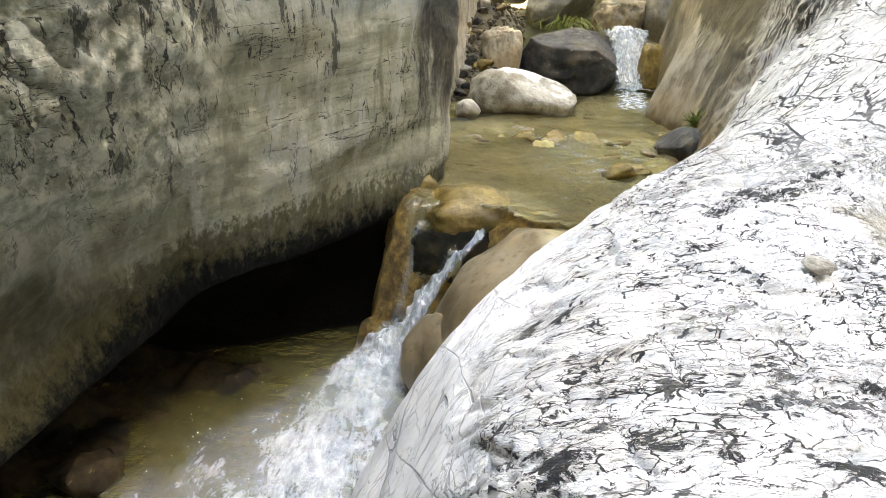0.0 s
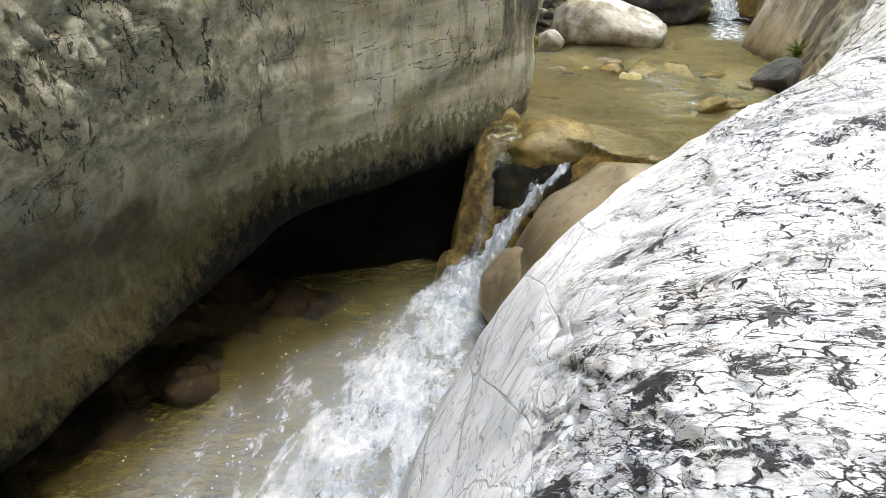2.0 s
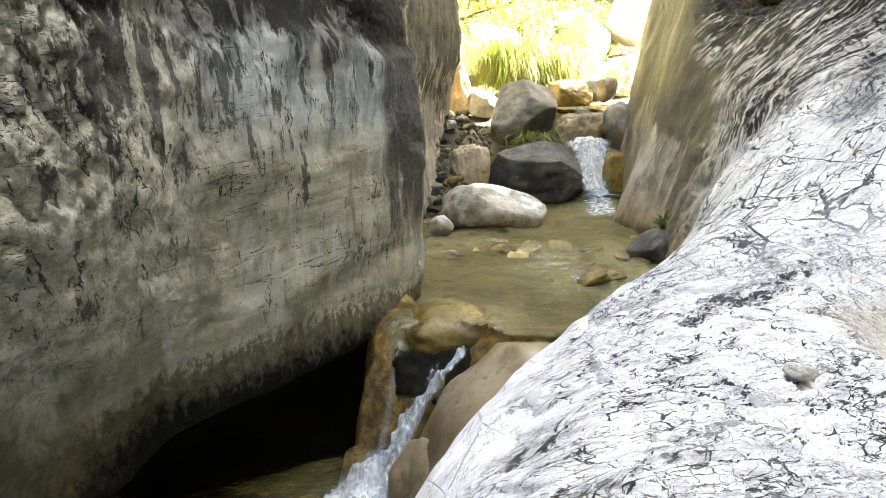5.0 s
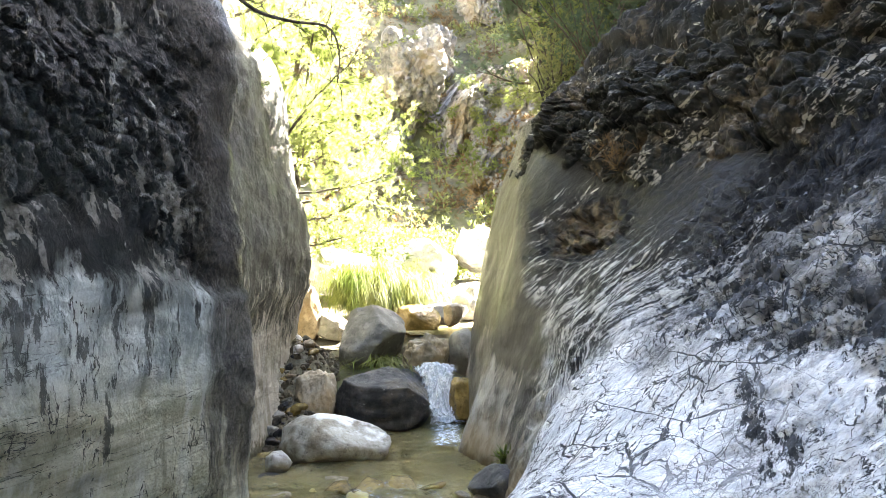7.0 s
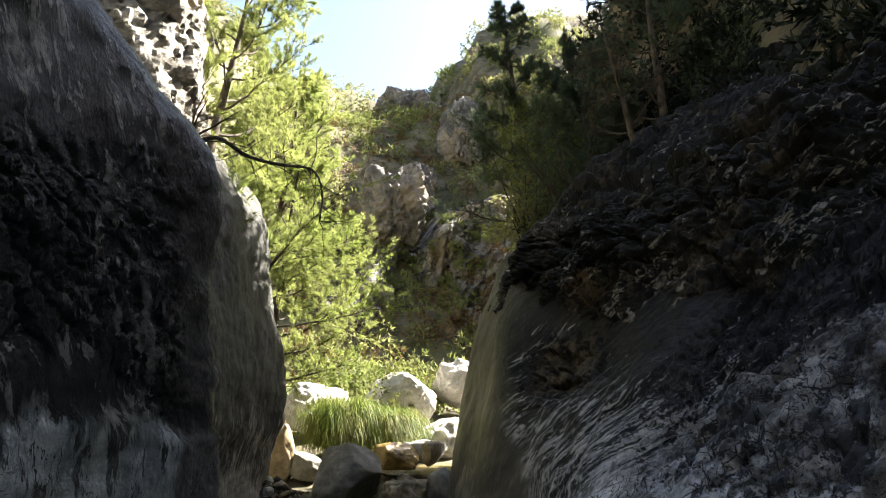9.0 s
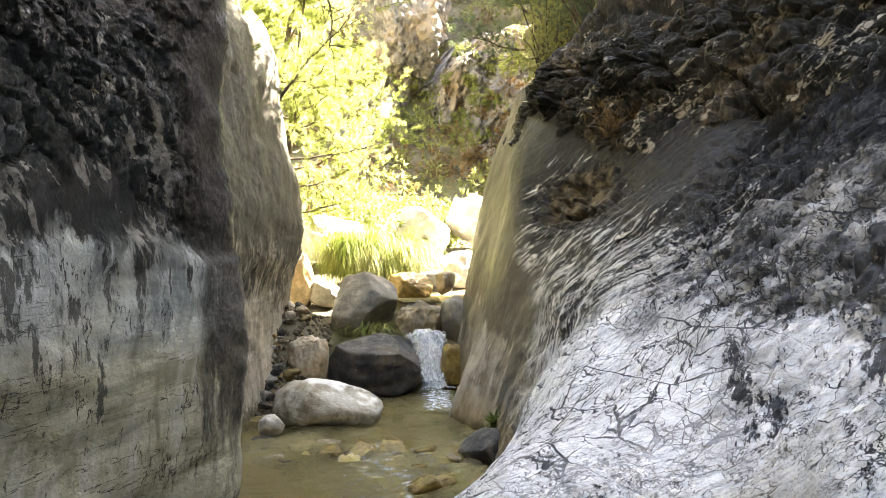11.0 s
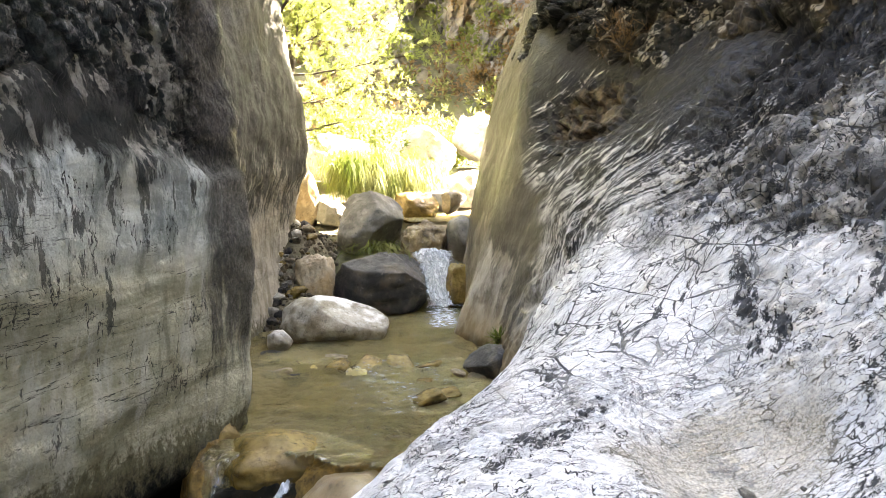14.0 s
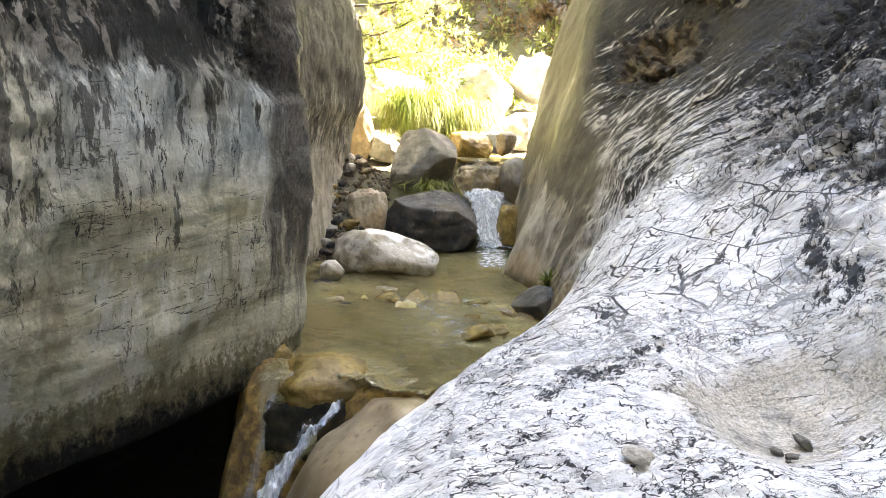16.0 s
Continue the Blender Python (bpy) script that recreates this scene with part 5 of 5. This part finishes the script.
def blades(rng, centres, axes, count, length, width, spread):
    """Thin pointed blades that fan out from each centre round its axis, as triangles."""
    n = len(centres) * count
    c = np.repeat(centres, count, 0)
    ax = np.repeat(axes, count, 0)
    d = ax + spread * rng.normal(size=(n, 3))
    d /= np.linalg.norm(d, axis=1, keepdims=True) + 1e-9
    side = np.cross(d, rng.normal(size=(n, 3)))
    side /= np.linalg.norm(side, axis=1, keepdims=True) + 1e-9
    ln = length * rng.uniform(0.6, 1.25, (n, 1))
    w = width * rng.uniform(0.7, 1.3, (n, 1))
    v = np.stack([c + side * w, c + d * ln, c - side * w], 1).reshape(-1, 3)
    return v, np.arange(n * 3).reshape(-1, 3)


def curve_path(rng, start, direction, length, bend, n=9, lift=0.0):
    d = np.array(direction, float)
    d /= np.linalg.norm(d)
    pts, step = [np.array(start, float)], length / (n - 1)
    for _ in range(n - 1):
        d = d + bend * rng.normal(size=3) + (0, 0, lift)
        d /= np.linalg.norm(d)
        pts.append(pts[-1] + d * step)
    return np.array(pts)


def pine(base, top, reach, limbs, seed, needles, label, lean_to=(0, 0, 0), low=0.2, clumps=9, needle=0.12, thin=0.0042, group="pines", count=17):
    """A pine: bent tapered trunk, limbs with twigs, and a crown of needle tufts."""
    rng = np.random.default_rng(seed)
    base, top = np.array(base, float), np.array(top, float)
    if base[0] > 6:
        base[2], top[2] = bed(base[0], base[1]) - 0.2, top[2] + bed(base[0], base[1]) - 0.2 - base[2]
    t = np.linspace(0, 1, 14)
    height = np.linalg.norm(top - base)
    trunk = base + (top - base) * t[:, None] + 0.03 * height * np.stack([np.sin(t * 5 + seed), np.cos(t * 4 + seed), 0 * t], 1) * (t * (1.2 - t))[:, None]
    tree = tagged(new("pine_tree"), label, "tree", group)
    v, f = tube(trunk, 0.018 * height * (1.05 - t) + 0.012)
    ob_of("trunk", raw_mesh("trunk", v, f), M_BARK, tree)
    cs, axs = [], []
    for k in range(limbs):
        q = low + (0.98 - low) * (k + rng.uniform(0, 0.8)) / limbs
        start = np.array([np.interp(q, t, trunk[:, n]) for n in range(3)])
        ang = k * 2.4 + rng.uniform(-0.5, 0.5)
        ln = reach * (1.05 - q) ** 0.6 * rng.uniform(0.65, 1.15)
        d = np.array([math.cos(ang), math.sin(ang), rng.uniform(0.05, 0.55)]) + lean_to
        path = curve_path(rng, start, d, ln, 0.13, 10, 0.05)
        pieces = [tube(path, np.linspace(0.012 * height * (1.1 - q) * 0.55, 0.006, 10), 5)]
        for j in range(3, 10):
            for _ in range(3):
                td = (path[j] - path[j - 1]) / (ln / 9) + 0.85 * rng.normal(size=3) + (0, 0, 0.25)
                tw = curve_path(rng, path[j], td, ln * rng.uniform(0.18, 0.44), 0.16, 5, 0.05)
                pieces.append(tube(tw, np.linspace(0.008, 0.003, 5), 3))
                for c in range(clumps):
                    u = rng.uniform(0.25, 1.0) * 4
                    i = min(3, int(u))
                    cs.append(tw[i] + (tw[i + 1] - tw[i]) * (u - i) + 0.03 * rng.normal(size=3))
                    axs.append((tw[i + 1] - tw[i]) / np.linalg.norm(tw[i + 1] - tw[i]))
        v, f = joined(pieces)
        ob_of("limb", raw_mesh("limb", v, f), M_BARK, tree)
    v, f = blades(rng, np.array(cs), np.array(axs), count, needle, thin, 0.42)
    ob_of("crown", raw_mesh("crown", v, f, True), needles, tree)
    return tree


def bush(name, at, size, seed, leaves, label, count=900, leaf=0.07, wide=0.02, group="shrubs", category="shrub", twigs=9):
    """A shrub: stems that fork from one foot, with leaves round their ends."""
    rng = np.random.default_rng(seed)
    plant = tagged(new(name), label, category, group)
    at, size = np.array(at, float), np.array(size, float)
    pieces, cs, axs = [], [], []
    for _ in range(twigs):
        d = rng.normal(size=3) * (0.55, 0.55, 0.25) + (0, 0, 0.8)
        path = curve_path(rng, at, d * size, size[2] * rng.uniform(0.6, 1.05), 0.16, 7)
        pieces.append(tube(path, np.linspace(0.02, 0.006, 7) * size[2] ** 0.5, 4))
        for _ in range(max(2, count // twigs // 8)):
            u = rng.uniform(0.25, 1) * 6
            i = min(5, int(u))
            cs.append(path[i] + (path[i + 1] - path[i]) * (u - i) + rng.normal(size=3) * size * 0.13)
            axs.append(rng.normal(size=3) * 0.5 + (0, 0, 0.4))
    v, f = joined(pieces)
    ob_of("stem", raw_mesh("stem", v, f), M_BARK, plant)
    v, f = blades(rng, np.array(cs), np.array(axs), 8, leaf, wide, 0.7)
    ob_of("foliage", raw_mesh("foliage", v, f, True), leaves, plant)
    return plant


pine((-2.6, 14.6, 4.0), (-1.6, 14.8, 14.0), 4.0, 34, 3, M_PINE, "tall sunlit pine with light green needles above the wall", (0.35, -0.1, 0), 0.08, 17, 0.14, 0.004, count=19)
pine((-1.2, 17.5, 3.5), (-0.4, 17.0, 12.0), 3.2, 22, 4, M_PINE, "sunlit pine with feathery yellow-green needles", (0.15, -0.1, 0), 0.12, 16, 0.14, 0.004, count=17)
pine((-2.4, 21.5, 5.0), (-1.5, 22, 15.5), 4.0, 18, 5, M_PINE, "sunlit pine behind the others on the bank", (0.2, 0, 0), 0.1, 8, 0.16, 0.007)
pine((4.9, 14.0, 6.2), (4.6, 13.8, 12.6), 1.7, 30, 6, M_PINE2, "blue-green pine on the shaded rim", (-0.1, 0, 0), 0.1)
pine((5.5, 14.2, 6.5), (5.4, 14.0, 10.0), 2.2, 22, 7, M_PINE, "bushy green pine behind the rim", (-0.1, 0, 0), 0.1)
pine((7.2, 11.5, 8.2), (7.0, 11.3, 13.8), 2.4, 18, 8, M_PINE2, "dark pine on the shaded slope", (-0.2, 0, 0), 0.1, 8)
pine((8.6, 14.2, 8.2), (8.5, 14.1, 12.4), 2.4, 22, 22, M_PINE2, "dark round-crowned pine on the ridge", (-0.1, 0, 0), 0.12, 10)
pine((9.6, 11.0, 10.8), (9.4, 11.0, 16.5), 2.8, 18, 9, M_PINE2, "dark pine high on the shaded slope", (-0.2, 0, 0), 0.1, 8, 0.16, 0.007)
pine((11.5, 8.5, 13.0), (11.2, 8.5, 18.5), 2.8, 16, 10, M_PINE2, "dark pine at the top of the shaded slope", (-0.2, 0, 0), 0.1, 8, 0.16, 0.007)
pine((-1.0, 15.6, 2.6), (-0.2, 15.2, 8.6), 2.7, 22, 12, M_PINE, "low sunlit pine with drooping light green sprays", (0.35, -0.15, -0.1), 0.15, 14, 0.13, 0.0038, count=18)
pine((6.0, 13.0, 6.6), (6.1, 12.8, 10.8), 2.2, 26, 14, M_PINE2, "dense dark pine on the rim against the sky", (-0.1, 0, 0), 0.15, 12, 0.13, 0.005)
# a bare crooked tree on the rim
pine((5.6, 9.6, 6.3), (4.9, 9.4, 9.2), 1.5, 14, 11, M_DRY, "bare crooked tree with thin dark twigs on the rim", (-0.25, 0, 0.1), 0.25, 1, 0.09, 0.004, "rim trees", 5)
# overhanging branch at the top of the left wall
bush("shrub", (-1.5, 8.6, 6.2), (0.8, 0.6, 0.8), 31, M_DRY, "dry brown shrub on top of the wall", 700, 0.12, 0.004)
bush("shrub", (3.95, 8.5, 4.1), (0.6, 0.5, 0.55), 32, M_DRY, "tangled dry twiggy shrub on the cliff", 900, 0.16, 0.003, twigs=16)
bush("shrub", (5.6, 7.0, 4.9), (0.4, 0.3, 0.3), 33, M_BUSH, "small green tuft growing in a cliff ledge", 300, 0.06, 0.006)
bush("shrub", (4.5, 12.7, 5.6), (1.2, 0.9, 2.4), 35, M_BUSH, "full yellow-green shrub on the cliff rim", 9000, 0.10, 0.010, twigs=22)
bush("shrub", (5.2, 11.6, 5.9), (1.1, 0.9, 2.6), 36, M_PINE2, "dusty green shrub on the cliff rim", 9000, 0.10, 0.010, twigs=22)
bush("shrub", (2.4, 8.72, 0.18), (0.16, 0.16, 0.22), 34, M_GRASS, "small spiky green plant at the waterline", 160, 0.22, 0.012, category="plant")


def overhang():
    rng = np.random.default_rng(12)
    plant = tagged(new("branch"), "bare dark branch reaching out over the gorge", "branch")
    path = np.array([(-1.7, 9.2, 6.3), (-1.25, 9.0, 6.45), (-0.8, 9.0, 6.2), (-0.35, 9.0, 6.1), (0.1, 9.0, 6.05), (0.25, 9.0, 5.7), (0.22, 9.0, 5.3)])
    fine = curve_at(np.linspace(0, 1, 7), path, np.linspace(0, 1, 24))
    v, f = tube(fine, np.linspace(0.035, 0.008, 24), 6)
    ob_of("limb", raw_mesh("limb", v, f), M_BARK, plant)
    for j in range(6, 24):
        for _ in range(3):
            tw = curve_path(rng, fine[j], rng.normal(size=3) + (0.4, 0, -0.3), rng.uniform(0.3, 0.8), 0.2, 6)
            v, f = tube(tw, np.linspace(0.007, 0.002, 6), 4)
            ob_of("twig", raw_mesh("twig", v, f), M_BARK, plant)


overhang()


def grass(at, size, seed, label, n=2600, length=0.7):
    """A clump of long arching blades."""
    rng = np.random.default_rng(seed)
    c = np.array(at) + rng.normal(size=(n, 3)) * np.array(size) * 0.4
    c[:, 2] = at[2] + rng.uniform(0, 1, n) * size[2]
    ang = rng.uniform(0, 2 * np.pi, n)
    out = np.stack([np.cos(ang), np.sin(ang) - 0.6, 0 * ang], 1) * rng.uniform(0.1, 0.45, (n, 1))
    ln = length * rng.uniform(0.5, 1.2, (n, 1))
    s = np.stack([-np.sin(ang), np.cos(ang), 0 * ang], 1) * 0.007
    up = np.array([0, 0, 1.0])
    p1, p2 = c + out * 0.6 + up * ln * 0.45, c + out * 1.5 + up * ln * 0.25
    p3 = c + out * 2.0 - up * ln * 0.35
    v = np.stack([c - s, c + s, p1 + s, p1 - s, p2 + s, p2 - s, p3], 1).reshape(-1, 3)
    k = (np.arange(n) * 7)[:, None]
    f = np.concatenate([k + np.array([0, 1, 2, 3]), k + np.array([3, 2, 4, 5]), k + np.array([5, 4, 6, 6])])
    tri = f[f[:, 2] == f[:, 3]][:, :3]
    quad = f[f[:, 2] != f[:, 3]]
    f = np.concatenate([quad[:, :3], quad[:, [0, 2, 3]], tri])
    return ob_of("grass", raw_mesh("grass", v, f, True), M_GRASS, None, label, "grass", "", "stuff")


grass((1.0, 17.6, 2.0), (0.9, 0.6, 0.9), 41, "thick clump of long hanging green grass", 3200, 0.9)
grass((2.2, 17.7, 2.0), (0.8, 0.5, 0.7), 42, "thick clump of long yellow-green grass", 2600, 0.8)
grass((1.1, 13.75, 0.95), (0.5, 0.1, 0.15), 43, "tuft of grass under the grey boulder", 220, 0.35)


# ---- the head of the valley ----
def crag(name, at, size, material, label, seed, turn=0, detail=5, rough=0.12, kind="structure"):
    bm = bmesh.new()
    bmesh.ops.create_icosphere(bm, subdivisions=detail, radius=1.0)
    v = np.array([q.co[:] for q in bm.verts])
    f = np.array([[q.index for q in t.verts] for t in bm.faces])
    bm.free()
    blocky = v / np.abs(v).max(1, keepdims=True)
    v = (v * 0.55 + blocky * 0.4) * (1 + 0.2 * fbm(v * 1.3 + seed, 4, seed))[:, None]
    w = v * (np.array(size) / min(size))
    q = w * 2.0 + 0.4 * fbm(w * 1.6, 3, seed + 3)[:, None]
    f1, f2, c = worley(q * (1, 1, 0.7), seed)
    d = 1.3 * rough * (c - 0.5) - 0.7 * rough * smooth(0.14, 0, f2 - f1)
    f1, f2, c = worley(q * 3.1, seed + 1)
    d += 0.6 * rough * (c - 0.5) - 0.4 * rough * smooth(0.14, 0, f2 - f1)
    f1, f2, c = worley(q * 8.0, seed + 2)
    d += 0.3 * rough * (c - 0.5) - 0.2 * rough * smooth(0.14, 0, f2 - f1)
    v = v * (1 + d)[:, None] * (np.array(size) / 2)
    ob = ob_of(name, raw_mesh(name, v, f, True), material, None, label, "crag", "", kind)
    ob.matrix_world = pose(*at, 0, 0, turn)
    return ob


def upper_cliff():
    """The sunlit cliff that stands back above the left wall."""
    th = np.radians(np.linspace(-165, 40, 180))
    z = np.linspace(4.5, 17, 200)
    T, Z = np.meshgrid(th, z, indexing="ij")
    r = 2.5 / (np.abs(np.cos(T)) ** 5 + np.abs(np.sin(T)) ** 5) ** 0.2
    u = np.stack([np.cos(T), np.sin(T), 0 * T], -1).reshape(-1, 3)
    p = np.stack([-4.55 + r * np.cos(T), 12.6 + r * np.sin(T), Z], -1).reshape(-1, 3)
    d = 0.4 * fbm(p * (0.5, 0.5, 0.35), 4, 401) + 0.15 * (0.4 - np.abs(fbm(p * (1.1, 1.1, 0.7), 4, 403)))
    q = p + 0.12 * fbm(p * 2, 3, 405)[:, None]
    f1, f2, c = worley(q * (1.3, 1.3, 0.9), 407)
    d += 0.10 * (c - 0.5) - 0.05 * smooth(0.1, 0, f2 - f1) + 0.05 * fbm(p * 5, 4, 411)
    f1, f2, c = worley(q * (4, 4, 3), 409)
    d += 0.05 * (c - 0.5) - 0.05 * smooth(0.12, 0, f2 - f1)
    p = p + u * d[:, None]
    return ob_of("cliff_left_upper", raw_mesh("cliff_left_upper", p, grid_faces(180, 200), True), M_UPPER, None, "sunlit pale cliff above the shaded wall", "cliff", "", "structure")


def head_cliff():
    """The dark broken rock face at the head of the valley, split by a ravine."""
    X, Z = np.meshgrid(np.linspace(0.5, 12.5, 150), np.linspace(2.0, 15.5, 165), indexing="ij")
    Y = 31.5 + 0.42 * (Z - 4) + 4.5 * np.exp(-(((X - 5.1 - 0.05 * (Z - 6)) / 0.75) ** 2)) * smooth(15, 9, Z)
    top = curve_at([0.5, 3, 4.6, 6, 7.5, 9, 12.5], [8.5, 10.5, 14.0, 11.5, 13.0, 14.5, 15.0], X)
    Y = Y + 1.1 * np.clip(Z - top, 0, None) ** 1.3 - 1.4 * smooth(6.0, 9.0, X)
    p = np.stack([X, Y, Z], -1).reshape(-1, 3)
    d = 1.0 * fbm(p * (0.45, 0.3, 0.22), 4, 421) + 0.5 * (0.4 - np.abs(fbm(p * (0.8, 0.5, 0.4), 4, 423)))
    q = p + 0.3 * fbm(p * 0.9, 3, 425)[:, None]
    for scale, high, seed in ((0.7, 0.7, 427), (1.7, 0.4, 428), (4.2, 0.17, 429)):
        f1, f2, c = worley(q * (scale, scale, 0.7 * scale), seed)
        d += high * (c - 0.5) - 0.45 * high * smooth(0.14, 0, f2 - f1)
    p[:, 1] -= d
    me = raw_mesh("cliff_valley_head", p, grid_faces(150, 165), True)
    ob_of("cliff_valley_head", me, M_CRAG, None, "dark grey broken cliff with a narrow ravine at the head of the valley", "cliff", "", "structure")
    return p.reshape(150, 165, 3)


upper_cliff()
HEAD = head_cliff()
crag("crag_1", (4.6, 36, 14.6), (3.4, 3.4, 4.6), M_CRAG, "grey craggy outcrop in the middle of the valley head", 302)
crag("crag_2", (10.9, 46, 24.2), (2.6, 3, 5.5), M_CRAG, "grey rock tower on the slope", 303, 20)
crag("crag_3", (9, 62, 33.5), (7, 5, 4.5), M_CRAG, "grey crag on the skyline", 306, 15)
crag("crag_4", (6.6, 41, 17.5), (2.6, 3, 3.6), M_CRAG, "small grey crag among the scrub", 307, 40)


def scrub(name, n, xr, yr, size, mat, label, seed, leaf, wide, per=34, rock=None):
    """Many low bushes over a stretch of the hillside."""
    rng = np.random.default_rng(seed)
    if rock is None:
        x, y = rng.uniform(*xr, n), rng.uniform(*yr, n)
        z = ground_height(x, y)
    else:
        x, y, z = rock[rng.integers(*xr, n), rng.integers(*yr, n)].T
    s = rng.uniform(0.5, 1.3, n) * size
    c = np.repeat(np.stack([x, y, z], 1), per, 0)
    d = rng.normal(size=(n * per, 3))
    d /= np.linalg.norm(d, axis=1, keepdims=True)
    c = c + d * np.repeat(s, per)[:, None] * rng.uniform(0.45, 1, (n * per, 1)) * (1, 1, 0.8) + np.stack([0 * x, 0 * x, 0.35 * s], 1).repeat(per, 0)
    v, f = blades(rng, c, d, 5, leaf, wide, 0.6)
    return ob_of(name, raw_mesh(name, v, f, True), mat, None, label, "scrub", "", "stuff")


scrub("hillside_scrub", 900, (-12, 24), (25, 72), 1.1, M_BUSH, "green scrub over the far hillside", 51, 0.28, 0.055, 42)
scrub("dry_scrub", 260, (-4, 18), (24, 60), 0.9, M_DRY, "rust-brown dry scrub among the crags", 52, 0.25, 0.03, 46)
scrub("bank_scrub", 60, (-4, 5), (22, 30), 0.8, M_BUSH, "bright bushes along the upper stream", 53, 0.2, 0.035, 60)
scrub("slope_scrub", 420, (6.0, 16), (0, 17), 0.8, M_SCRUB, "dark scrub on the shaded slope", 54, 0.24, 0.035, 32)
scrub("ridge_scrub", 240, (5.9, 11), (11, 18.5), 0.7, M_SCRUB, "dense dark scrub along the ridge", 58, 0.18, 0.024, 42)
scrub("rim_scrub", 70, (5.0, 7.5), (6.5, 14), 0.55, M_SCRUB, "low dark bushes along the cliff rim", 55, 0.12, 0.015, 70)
scrub("ledge_scrub", 90, (8, 146), (4, 158), 0.55, M_BUSH, "olive scrub on the ledges of the far cliff", 56, 0.22, 0.035, 46, HEAD)
scrub("rust_scrub", 46, (75, 146), (32, 118), 0.5, M_DRY, "rust-brown dry scrub hanging on the far cliff", 57, 0.22, 0.03, 46, HEAD)
for k, (x, y, z, h) in enumerate([(2.6, 19.6, 3.6, 1.6), (3.4, 21.5, 4.0, 1.5), (4.4, 22.5, 4.2, 1.4), (0.0, 21.0, 3.6, 1.6), (3.0, 23.5, 4.2, 1.8)]):
    bush("shrub", (x, y, bed(x, y)), (0.9, 0.8, h), 60 + k, M_GRASS, "bright green streamside shrub in sunlight", 1500, 0.14, 0.022)
